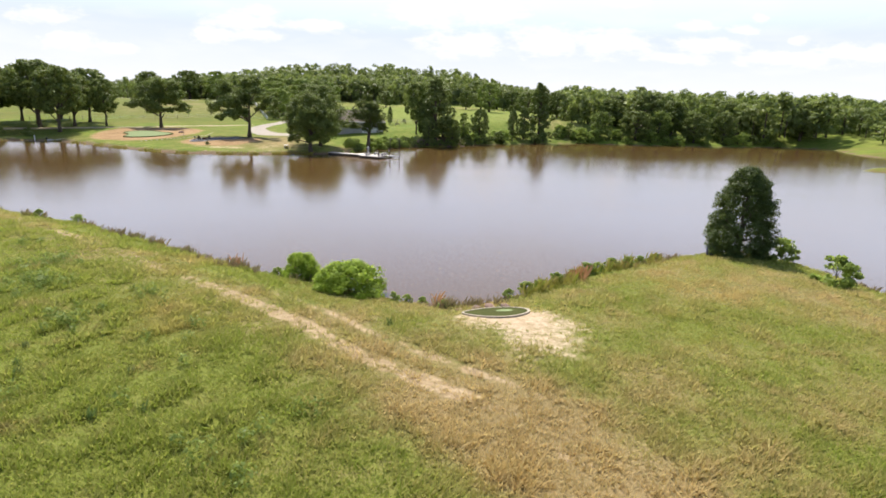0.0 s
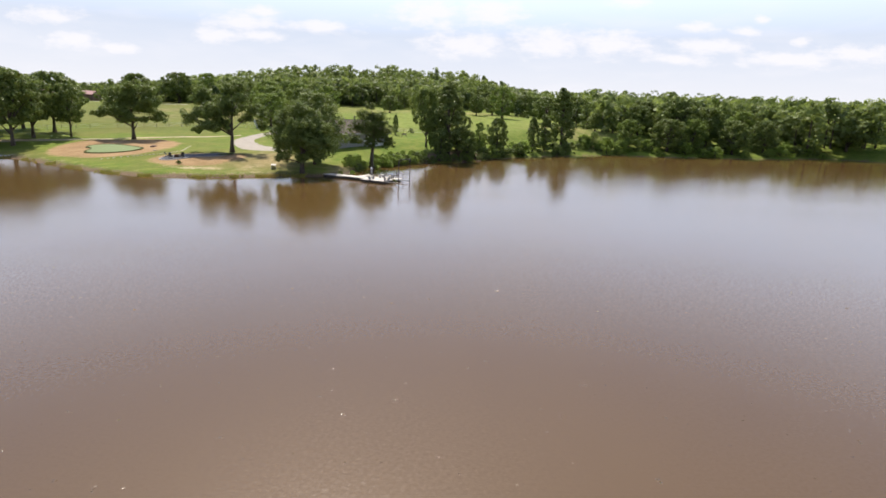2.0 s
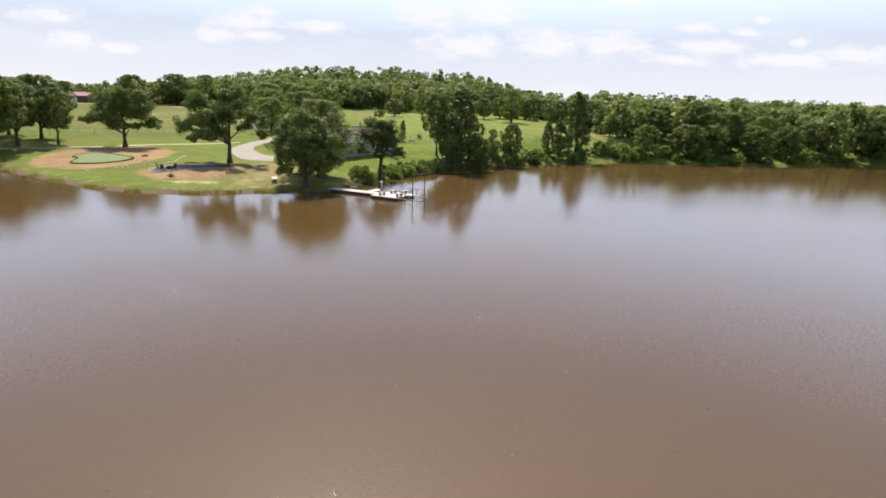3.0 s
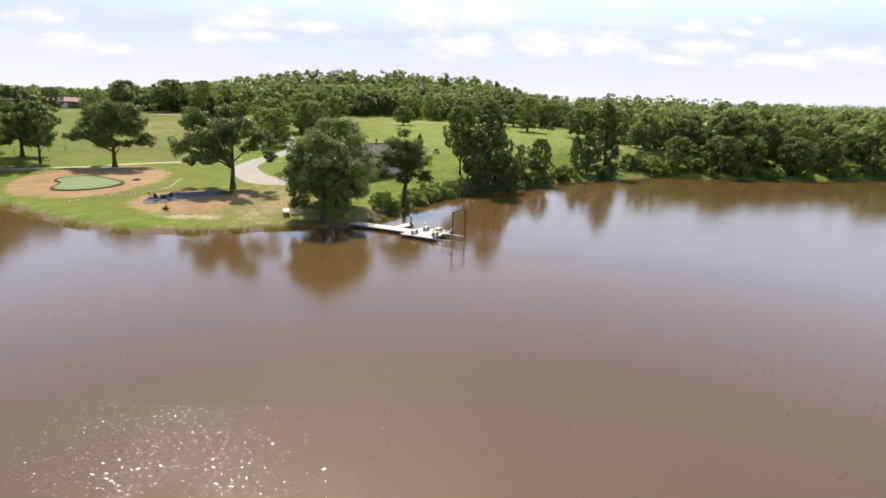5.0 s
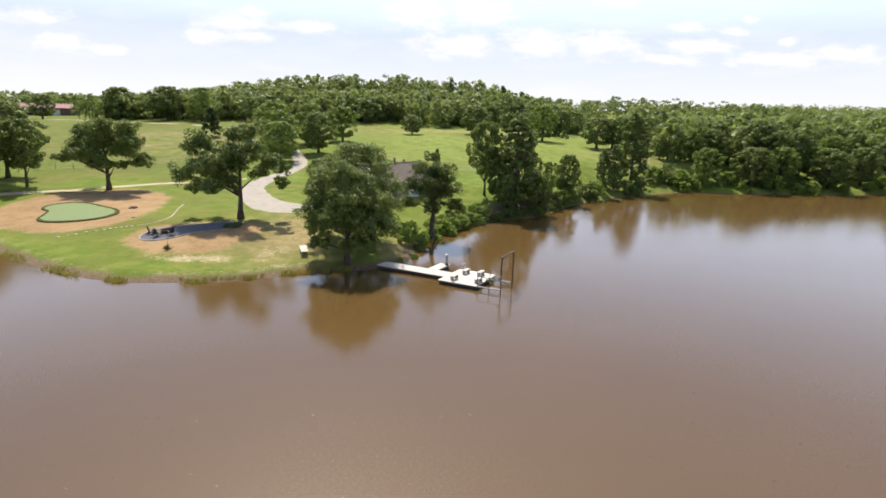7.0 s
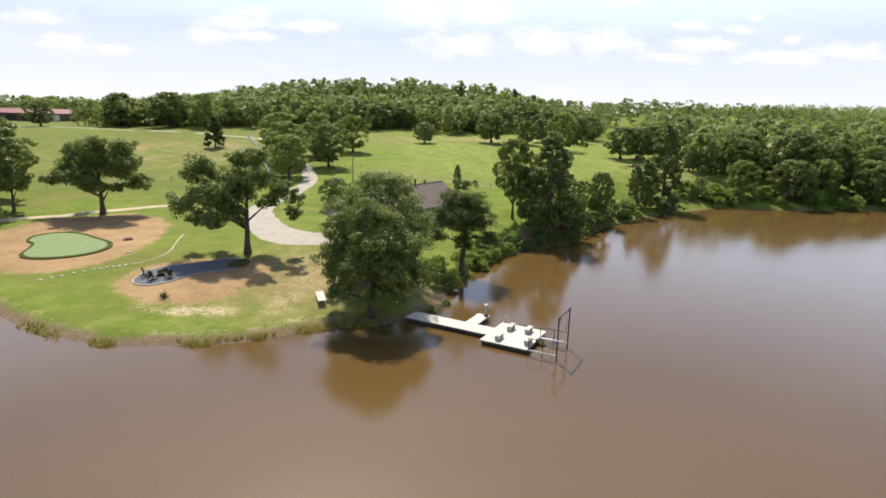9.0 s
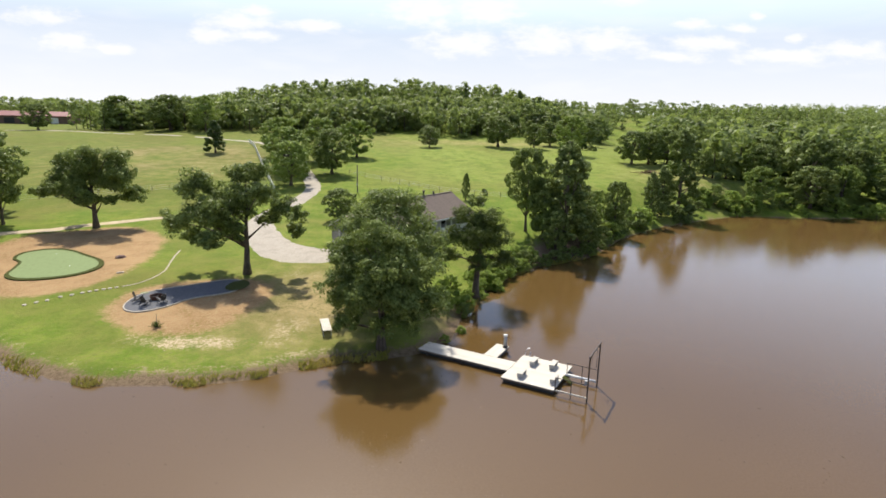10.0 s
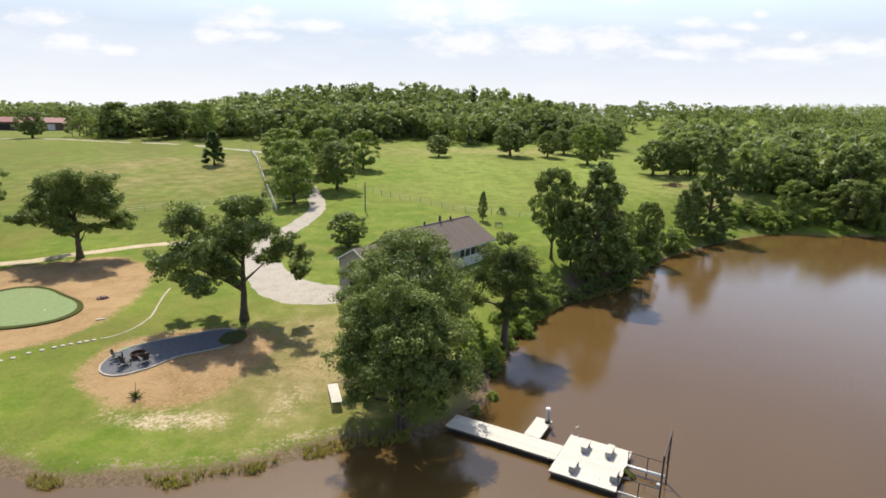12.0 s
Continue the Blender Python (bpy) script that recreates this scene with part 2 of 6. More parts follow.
def ground_material():
    """Grass of several kinds, dry straw, sand and red clay, by the painted zone of the land."""
    m = Nodes("grassland")
    wide, mid, fine = m.noise(0.05, 5, 0.65), m.noise(0.32, 5, 0.62), m.noise(3.2, 6, 0.7)
    lawn = m.mix(m.range(mid, 0.36, 0.64), (0.094, 0.158, 0.015), (0.168, 0.218, 0.030))
    lawn = m.mix(m.range(wide, 0.42, 0.66, 0.0, 0.75), lawn, (0.155, 0.142, 0.040))
    lawn = m.mix(m.range(fine, 0.40, 0.68, 0.0, 0.5), lawn, (0.072, 0.112, 0.015))
    tuft = m.noise(1.3, 5, 0.7, None, "Object", 0.6)
    lawn = m.mix(m.range(tuft, 0.42, 0.66, 0.0, 0.55), lawn, (0.158, 0.170, 0.037))
    lawn = m.mix(m.calc("MULTIPLY", m.attribute("meadow"), m.range(m.calc("ADD", m.calc("MULTIPLY", tuft, 0.5), m.calc("MULTIPLY", mid, 0.5)), 0.38, 0.6, 0.15, 1.0)), lawn, (0.195, 0.245, 0.048))
    straw = m.mix(m.range(mid, 0.35, 0.65), (0.245, 0.190, 0.085), (0.345, 0.265, 0.135))
    straw = m.mix(m.range(fine, 0.45, 0.7), straw, (0.125, 0.135, 0.034))
    sand = m.mix(m.range(fine, 0.35, 0.65), (0.36, 0.275, 0.165), (0.50, 0.41, 0.28))
    clay = m.mix(m.range(mid, 0.35, 0.65), (0.27, 0.165, 0.082), (0.34, 0.225, 0.115))
    clay = m.mix(m.range(fine, 0.45, 0.7), clay, (0.33, 0.25, 0.13))

    def edge(name, soft):
        rough = m.calc("ADD", m.calc("MULTIPLY", m.calc("SUBTRACT", mid, 0.5), 0.75), m.calc("MULTIPLY", m.calc("SUBTRACT", fine, 0.5), 1.1))
        return m.range(m.calc("ADD", m.attribute(name), rough), 0.5 - soft, 0.5 + soft)

    clumps = m.range(m.noise(0.75, 5, 0.72, None, "Object", 0.8), 0.50, 0.68, 0.0, 0.6)
    lawn = m.mix(m.calc("MULTIPLY", clumps, m.attribute("meadow")), lawn, (0.085, 0.125, 0.022))
    lawn = m.mix(m.calc("MULTIPLY", m.attribute("pasture"), 0.6), lawn, (0.108, 0.116, 0.026))
    # under the long grass of the dam lies darker thatch
    lawn = m.mix(m.calc("MULTIPLY", m.attribute("thatch"), 0.85), lawn, (0.150, 0.172, 0.034))
    straw = m.mix(m.calc("MULTIPLY", m.attribute("thatch"), 0.8), straw, (0.215, 0.165, 0.075))
    col = m.mix(edge("dry", 0.4), lawn, straw)
    col = m.mix(edge("clay", 0.22), col, clay)
    rut = m.range(m.calc("ABSOLUTE", m.attribute("rut_side")), 0.15, 0.75, 1.0, 0.0)
    other = m.range(m.calc("ABSOLUTE", m.calc("SUBTRACT", m.attribute("rut_side"), 1.55)), 0.05, 0.55, 0.75, 0.0)
    worn = m.calc("MULTIPLY", m.calc("MAXIMUM", rut, other), m.attribute("rut_wear"))
    broken = m.range(m.calc("ADD", worn, m.calc("MULTIPLY", m.calc("SUBTRACT", m.noise(1.1, 5, 0.7), 0.5), 1.3)), 0.36, 0.62)
    col = m.mix(edge("sand", 0.2), col, sand)
    col = m.mix(m.calc("MULTIPLY", m.calc("MULTIPLY", broken, 0.85), m.range(worn, 0.02, 0.2)), col, m.mix(m.range(fine, 0.35, 0.65), (0.30, 0.22, 0.125), (0.44, 0.345, 0.22)))
    mud = m.mix(m.range(fine, 0.3, 0.7), (0.115, 0.080, 0.048), (0.215, 0.160, 0.10))
    col = m.mix(edge("mud", 0.25), col, mud)
    m.set(Base_Color=col, Roughness=0.95, Specular_IOR_Level=0.1)
    return m.bump(m.calc("ADD", m.calc("ADD", fine, m.calc("MULTIPLY", tuft, 1.5)), m.calc("MULTIPLY", m.noise(11.0, 4, 0.7), 0.6)), 0.9, 0.08).mat


GROUND = ground_material()


def water_material():
    m = Nodes("muddy_water")
    silt = m.noise(0.02, 3)
    col = m.mix(m.range(silt, 0.3, 0.7), (0.098, 0.0585, 0.0195), (0.111, 0.067, 0.0235))
    # a gust ruffles one stretch of the lake; its facets are tilted to throw sun glints
    sep = m.nt.nodes.new("ShaderNodeSeparateXYZ")
    m.nt.links.new(m.coord.outputs["Object"], sep.inputs[0])
    east = m.calc("DIVIDE", m.calc("ADD", sep.outputs[0], 24.0), 11.5)
    north = m.calc("DIVIDE", m.calc("SUBTRACT", sep.outputs[1], 64.2), 5.5)
    off = m.calc("SQRT", m.calc("ADD", m.calc("MULTIPLY", east, east), m.calc("MULTIPLY", north, north)))
    gust = m.range(m.calc("ADD", off, m.calc("MULTIPLY", m.calc("SUBTRACT", m.noise(0.25, 4, 0.6), 0.5), 1.6)), 1.15, 0.45)
    m.set(Base_Color=col, Roughness=0.085, IOR=1.46, Specular_IOR_Level=0.8)
    breeze = m.range(m.noise(0.022, 3, 0.5, (1.0, 2.2, 1)), 0.40, 0.66, 0.17, 0.30)
    glint = m.calc("MULTIPLY", m.range(m.noise(2.4, 2, 0.5), 0.705, 0.725), 2.6)
    facet = m.calc("MULTIPLY", gust, m.range(m.noise(4.4, 3, 0.62, (1.0, 2.6, 1)), 0.578, 0.66))
    # wavelets: the surface normal leans by a few degrees, more where the breeze ruffles it; a constant lean south is
    # added to lift reflections into brighter sky
    slope = m.nt.nodes.new("ShaderNodeCombineXYZ")
    for k, (seed, set_back, steep) in enumerate(((0.0, 0.0, 0.21), (37.0, 0.033, -0.10))):
        wave = m.noise(6.0 + 0.8 * k, 4, 0.7, (1.0, 1.35, 1), distort=0.2 + seed * 0.01)
        ripple = m.calc("SUBTRACT", m.calc("MULTIPLY", m.calc("SUBTRACT", wave, 0.5), m.calc("ADD", m.calc("ADD", breeze, glint), facet)), set_back)
        m.put(slope.inputs[k], m.calc("ADD", ripple, m.calc("MULTIPLY", facet, steep)))
    slope.inputs[2].default_value = 1.0
    level = m.nt.nodes.new("ShaderNodeVectorMath")
    level.operation = "NORMALIZE"
    m.nt.links.new(slope.outputs[0], level.inputs[0])
    m.nt.links.new(level.outputs[0], m.bsdf.inputs["Normal"])
    return m.mat


WATER = water_material()


def plain(name, a, b, scale=6.0, rough=0.7, bump=0.2, metal=0.0, depth=0.01, stretch=None):
    m = Nodes(name)
    n = m.noise(scale, 6, 0.65, stretch)
    col = m.mix(m.range(n, 0.3, 0.7), a, b)
    col = m.mix(m.range(m.noise(scale * 0.17, 3), 0.4, 0.75, 0.0, 0.4), col, tuple(0.75 * v for v in a))
    m.set(Base_Color=col, Roughness=rough, Metallic=metal, Specular_IOR_Level=0.12 if rough > 0.85 else 0.5)
    return m.bump(n, bump, depth).mat


GRAVEL = plain("pale_gravel", (0.29, 0.262, 0.215), (0.41, 0.375, 0.32), 5.0, 0.95, 0.7, depth=0.04)
DIRT = plain("sandy_dirt", (0.37, 0.30, 0.20), (0.50, 0.42, 0.30), 3.0, 0.95, 0.6, depth=0.04)
DECK = plain("pale_deck", (0.46, 0.43, 0.37), (0.56, 0.53, 0.46), 7.0, 0.75, 0.2)
DARK_METAL = plain("rusty_steel", (0.050, 0.040, 0.034), (0.10, 0.075, 0.058), 20, 0.6, 0.2, 0.4)
FLOAT = plain("dark_float", (0.02, 0.02, 0.02), (0.045, 0.04, 0.035), 6, 0.6)
WHITE = plain("white_paint", (0.70, 0.70, 0.68), (0.80, 0.80, 0.78), 8, 0.5, 0.05)
GREY_PLASTIC = plain("grey_plastic", (0.30, 0.30, 0.30), (0.40, 0.40, 0.39), 10, 0.5, 0.05)
GALVANISED = plain("galvanised_steel", (0.50, 0.51, 0.52), (0.62, 0.63, 0.64), 14, 0.45, 0.05, 0.6)
SIDING = plain("grey_siding", (0.29, 0.28, 0.26), (0.36, 0.35, 0.325), 3, 0.75, 0.1)
SHINGLE = plain("brown_shingle", (0.123, 0.099, 0.084), (0.204, 0.169, 0.146), 9, 0.9, 0.5, depth=0.02)
TURF_PALE = plain("putting_turf", (0.170, 0.222, 0.098), (0.205, 0.262, 0.122), 14, 0.9, 0.4)
TURF_DARK = plain("fringe_turf", (0.040, 0.050, 0.010), (0.070, 0.078, 0.018), 14, 0.95, 0.6, depth=0.03)
SLATE = plain("blue_grey_chippings", (0.085, 0.090, 0.100), (0.160, 0.166, 0.180), 16, 0.9, 0.8, depth=0.03)
STONE = plain("pale_edging_stone", (0.36, 0.33, 0.27), (0.47, 0.43, 0.36), 8, 0.9, 0.5)
BLACK = plain("black_paint", (0.012, 0.012, 0.013), (0.03, 0.03, 0.03), 10, 0.5, 0.1)
RUST = plain("rusted_iron", (0.060, 0.028, 0.018), (0.13, 0.055, 0.03), 18, 0.85, 0.4)
RED_ROOF = plain("red_metal_roof", (0.16, 0.036, 0.030), (0.22, 0.052, 0.042), 2, 0.55, 0.1)
RED_STONE = plain("reddish_stone", (0.19, 0.125, 0.10), (0.29, 0.21, 0.17), 5, 0.9, 0.5)
BARN_WALL = plain("barn_wall", (0.15, 0.09, 0.07), (0.22, 0.14, 0.11), 1, 0.85, 0.1)
DARK_GLASS = plain("window_glass", (0.015, 0.018, 0.02), (0.025, 0.028, 0.03), 2, 0.08, 0.0)
WEATHERED = plain("weathered_wood", (0.17, 0.14, 0.11), (0.28, 0.24, 0.19), 6, 0.85, 0.4, stretch=(1, 1, 0.2))
CHARCOAL = plain("ash_and_char", (0.02, 0.02, 0.02), (0.11, 0.10, 0.09), 20, 0.95, 0.6)
BIN_BLUE = plain("dark_blue_plastic", (0.012, 0.018, 0.045), (0.02, 0.028, 0.06), 8, 0.5, 0.05)
CONCRETE = plain("pale_concrete", (0.33, 0.29, 0.225), (0.43, 0.385, 0.30), 7, 0.9, 0.3)

# ---------------------------------------------------------------- the land
NEAR_SHORE = [(-150, 119), (-110, 93), (-70, 67), (-50, 54.5), (-35.5, 45.6), (-24.5, 39.8), (-16.5, 34.4), (-10.5, 30.2), (-6.0, 27.6),
              (-2.5, 25.6), (0.3, 24.8), (2.6, 26.0), (5.2, 28.6), (8.0, 31.2), (11, 33.4), (15, 36.0), (18.5, 37.2), (21.5, 35.6),
              (22.6, 31.5), (23.4, 27.5), (27, 25.0), (40, 22), (65, 24), (95, 42), (112, 78), (100, 98), (86, 108)]
SPIT = [(81, 113.5), (92, 119), (118, 128), (134, 142), (122, 156), (118, 166), (124, 182), (131, 200)]
FAR_SHORE = [(118, 208), (105, 203), (93, 198), (80, 195), (72, 194.5), (64, 193.2), (55, 193), (47, 193.8), (39, 190.5), (29, 183.5),
             (20, 176.5), (10.8, 166.4), (6.6, 160), (1.4, 152), (-4, 148), (-8, 144.8), (-11.8, 140.2), (-15.6, 133.5), (-18, 127.5),
             (-19.4, 122), (-20.2, 118), (-22.5, 114.6), (-26, 112.9), (-30, 111.8)]
PENINSULA = [(-33, 110.3), (-35.7, 108.5), (-39.6, 107.3), (-44, 106.8), (-50, 107.0), (-58, 110.6), (-67, 116.5), (-74, 121.3),
             (-85, 128), (-96, 126.5), (-112, 123), (-140, 124)]


def smooth_line(pts, steps=5, closed=False):
    """A Catmull-Rom line through the points."""
    p = np.array(pts, float)
    n = len(p)
    out = []
    for i in range(n if closed else n - 1):
        a, b, c, d = (p[(i + k) % n] if closed else p[min(max(i + k, 0), n - 1)] for k in (-1, 0, 1, 2))
        for s in np.arange(steps) / steps:
            out.append(0.5 * (2 * b + (c - a) * s + (2 * a - 5 * b + 4 * c - d) * s**2 + (3 * b - a - 3 * c + d) * s**3))
    if not closed:
        out.append(p[-1])
    return np.array(out)


LAKE = smooth_line(NEAR_SHORE + SPIT + FAR_SHORE + PENINSULA, 4, True)


def inside(poly, q):
    x, y = q[:, 0], q[:, 1]
    res = np.zeros(len(q), bool)
    for (x0, y0), (x1, y1) in zip(poly, np.roll(poly, -1, 0)):
        if y0 == y1:
            continue
        res ^= ((y0 > y) != (y1 > y)) & (x < (x1 - x0) * (y - y0) / (y1 - y0) + x0)
    return res


def line_distance(line, q, closed=False):
    best = np.full(len(q), 1e9)
    ends = np.roll(line, -1, 0) if closed else line[1:]
    for a, b in zip(line, ends):
        ab = b - a
        s = (((q - a) @ ab) / max(ab @ ab, 1e-9)).clip(0, 1)
        best = np.minimum(best, ((q - a - s[:, None] * ab) ** 2).sum(1))
    return np.sqrt(best)


def shore_distance(q):
    """Metres inland from the water's edge; minus: out in the lake."""
    d = line_distance(LAKE, q, True)
    return np.where(inside(LAKE, q), -d, d)


def step(v, a, b):
    s = ((v - a) / (b - a)).clip(0, 1)
    return s * s * (3 - 2 * s)


def waves(x, y, size, seed):
    rng = np.random.default_rng(seed)
    z = 0 * x
    for k in range(6):
        a, f, p = rng.uniform(0, 6.28), rng.uniform(0.6, 1.6) * 6.28 / size, rng.uniform(0, 6.28)
        z = z + np.sin(f * (x * math.cos(a) + y * math.sin(a)) + p)
    return z / 6


RISE_Y = [95, 104, 112, 120, 130, 140, 150, 158, 166, 178, 192, 210, 228, 245, 262, 275]
RISE_Z = [0.1, 0.35, 0.75, 1.25, 1.55, 1.85, 2.25, 2.7, 3.35, 4.35, 5.5, 7.0, 8.35, 9.25, 9.8, 10.1]


def land(q, d=None):
    """The height of the ground."""
    q = np.atleast_2d(np.array(q, float))
    x, y = q[:, 0], q[:, 1]
    d = shore_distance(q) if d is None else d
    near = step(-y - 0.35 * x, -75, -55) * step(-y, -90, -60)
    rise = (np.interp(y, RISE_Y, RISE_Z) + 0.012 * (y - 270).clip(0, 300)) * (1 - 0.9 * step(y, 590, 900))
    rise = rise * (1 - 0.45 * step(x, 10, 90))
    far = 0.62 * step(d, 0, 2.2) + rise * step(d, -1, 19)
    far = far + 1.2 * step(d, 0.2, 3.5) * np.exp(-((x + 2) ** 2 + (y - 158) ** 2) / 160)
    far = far + 0.65 * np.exp(-((x + 27) / 10) ** 2 - ((y - 150) / 10) ** 2)
    hill = 13.5 * np.exp(-(((x + 49) / 88) ** 4 + ((y - 385) / 62) ** 2)) + 15.6 * np.exp(-(((x - 150) / 190) ** 2 + ((y - 520) / 90) ** 2))
    hill = hill + 31 * step(x, 120, 480) * np.exp(-((y - 950) / 300) ** 2)
    low = 0.25 * step(d, 0, 1.0) + 0.5 * step(d, 0.4, 4.5) - 0.35 * step(d, 9, 22) * step(-x, 0, 12)
    z = near * low + (1 - near) * (far + hill * step(d, 10, 60))
    z = z + step(d, 1, 8) * (0.10 * waves(x, y, 9, 3) + 0.05 * waves(x, y, 3.2, 5) * near + 0.5 * waves(x, y, 70, 4) * step(d, 25, 80))
    return np.where(d > 0, z, (0.32 * d).clip(-2.5, 0))


def land_z(x, y):
    return float(land([(x, y)])[0])


def mesh_object(name, verts, faces, material=None, parent=None, smooth=False, attrs=None):
    me = bpy.data.meshes.new(name)
    me.from_pydata(np.asarray(verts).tolist(), [], np.asarray(faces).tolist() if isinstance(faces, np.ndarray) else faces)
    if material:
        me.materials.append(material)
    if smooth:
        me.shade_smooth()
    for key, values in (attrs or {}).items():
        me.attributes.new(key, "FLOAT", "POINT").data.foreach_set("value", np.asarray(values, np.float32))
    me.update()
    ob = new(name, me)
    if parent:
        ob.parent = parent
    return ob


def lines(lo, hi, fine, far, grow=1.16):
    """Grid lines: even from lo to hi, then ever wider out to far on both sides."""
    mid = list(np.arange(lo, hi + 1e-6, fine))
    s, v = fine, mid[-1]
    while v < far:
        s *= grow
        v += s
        mid.append(v)
    s, v = fine, mid[0]
    while v > -far:
        s *= grow
        v -= s
        mid.insert(0, v)
    return np.array(mid)


# Zones of the land.
TRACK = smooth_line([(-45, 49), (-32, 40.8), (-18.6, 31.2), (-11.3, 25.3), (-6.2, 21.2), (-3.4, 18.3), (-1.1, 16.4), (1.2, 14.6), (3.1, 12.4), (4.4, 9), (5, 3)])
PIT_BED = smooth_line([(-55.0, 120), (-54.6, 125.0), (-50.5, 128), (-45, 129.8), (-40.5, 128.5), (-38.5, 124.5), (-39.5, 120.5), (-41, 116.5), (-44, 114.4), (-48, 114.4), (-52.5, 116.8)], 5, True)
GREEN_BED = smooth_line([(-66, 123.5), (-59.5, 126.2), (-57.5, 133), (-58.5, 141), (-62, 148.5), (-70, 152.5), (-80, 146.5), (-82.5, 136), (-76, 127)], 5, True)


def track_side(q):
    """Metres to the left of the wheel track; minus: to its right."""
    out = np.full(len(q), 30.0)
    ok = (np.abs(q[:, 0]) < 60) & (q[:, 1] > -5) & (q[:, 1] < 60)
    p = q[ok]
    near, side = np.full(len(p), 1e9), np.zeros(len(p))
    for a, b in zip(TRACK, TRACK[1:]):
        ab = b - a
        s = (((p - a) @ ab) / (ab @ ab)).clip(0, 1)
        v = p - a - s[:, None] * ab
        dist = np.sqrt((v ** 2).sum(1))
        new_side = np.sign(ab[0] * v[:, 1] - ab[1] * v[:, 0]) * dist
        side = np.where(dist < near, new_side, side)
        near = np.minimum(dist, near)
    out[ok] = side.clip(-30, 30)
    return out


def zones(q, d):
    x, y = q[:, 0], q[:, 1]
    near = (y < 75) & (d > 0)
    track = line_distance(TRACK, q)
    pad = 0.85 * np.exp(-((x - 2.3) / 2.4) ** 2 - ((y - 22.2) / 1.5) ** 2) + 0.72 * np.exp(-((x - 3.9) / 2.1) ** 2 - ((y - 19.5) / 2.2) ** 2)
    wear = near * (0.50 + 0.45 * np.exp(-((y - 19.3) / 3.6) ** 2)) * (0.8 + 0.5 * waves(x, y, 11, 8)) * step(y, 3, 9)
    sand = near * pad
    strip = np.exp(-(((x - 2.5) * 0.75 + (y - 12) * 0.66) / 2.2) ** 2) * step(-y, -19, -12)
    dry = near * (0.40 + 0.30 * waves(x, y, 13, 11) + 0.24 * waves(x, y, 4.5, 14) + 0.38 * np.exp(-(track / 2.2) ** 2) + 0.20 * strip - 0.22 * step(-x - 0.6 * (y - 22), 1, 9))
    dry = dry + (y > 75) * (d > 0) * (0.12 + 0.10 * waves(x, y, 60, 12) + 0.3 * step(d, 80, 160) * waves(x, y, 45, 13)
                                      + 0.70 * np.exp(-((x + 36) / 8.5) ** 2 - ((y - 123) / 12) ** 2) + 0.32 * np.exp(-((x + 88) / 36) ** 2 - ((y - 222) / 34) ** 2) * (1 + 0.8 * waves(x, y, 22, 17)) + 0.62 * np.exp(-((x + 21.2) / 2.0) ** 2 - ((y - 121) / 5.5) ** 2) + 0.40 * np.exp(-((x + 8) / 40) ** 2 - ((y - 268) / 13) ** 2) + 0.38 * np.exp(-((x - 38) / 16) ** 2 - ((y - 212) / 16) ** 2))
    clay = np.zeros(len(q))
    for bed, amount in ((PIT_BED, 0.76), (GREEN_BED, 0.78)):
        e = line_distance(bed, q, True) * np.where(inside(bed, q), 1, -1)
        clay = np.maximum(clay, amount * step(e, -1.5, 1.8))
    clay = np.maximum(clay, 0.85 * np.exp(-((x + 9.5) / 4) ** 2 - ((y - 150.5) / 4) ** 2) * step(-d, -5, -1))
    mud = step(-d, -2.6, -0.3) * (y > 75) * (0.85 - 0.45 * step(x, -25, -5)) + step(-d, -0.9, 0.0) * (y <= 75) * 0.8
    # bare dark soil under the bank trees, its tone also standing in for shade
    mud = mud + 0.9 * np.exp(-((d - 2) / 3.5) ** 2) * step(x, -10, -7) * step(-x, -9, -5) * step(y, 143, 147) * (y < 175)
    sand = sand + (y > 75) * 0.40 * np.exp(-((d - 1.6) / 1.0) ** 2) * (x < -30)
    sand = sand + 0.58 * np.exp(-((x + 44) / 7) ** 2 - ((y - 113.4) / 1.7) ** 2) + 0.48 * np.exp(-((x + 35.5) / 3) ** 2 - ((y - 117.5) / 4) ** 2) + 0.38 * np.exp(-((x + 38) / 4) ** 2 - ((y - 131.5) / 3) ** 2)
    meadow = step(y, 178, 200) * step(-y, -300, -280) * step(x, -50, -25) * (0.75 + 0.5 * waves(x, y, 50, 15)) * step(d, 3, 14)
    pasture = step(-x, 52, 64) * step(y, 160, 178) * (0.8 + 0.4 * waves(x, y, 30, 19))
    return {"pasture": pasture, "thatch": near * 1.0, "meadow": meadow, "rut_side": track_side(q), "rut_wear": wear, "sand": sand, "dry": dry, "clay": clay, "mud": np.where(d < 0, 1, mud)}


def build_ground():
    xs, ys = lines(-96, 100, 0.9, 3000), lines(4, 220, 0.9, 3000)
    gx, gy = np.meshgrid(xs, ys)
    q = np.stack([gx.ravel(), gy.ravel()], 1)
    d = np.full(len(q), 500.0)
    close = (np.abs(q[:, 0]) < 420) & (q[:, 1] > -300) & (q[:, 1] < 620)
    d[close] = shore_distance(q[close])
    z = land(q, d)
    nx, ny = len(xs), len(ys)
    i = (np.arange(ny - 1)[:, None] * nx + np.arange(nx - 1)[None]).ravel()
    faces = np.stack([i, i + 1, i + nx + 1, i + nx], 1)
    ob = mesh_object("ground", np.c_[q, z], faces, GROUND, smooth=True, attrs=zones(q, d))
    return tagged(ob, "rolling grassland with mown lawn, dry straw patches and bare sandy earth round a lake", "ground", kind="structure")


build_ground()


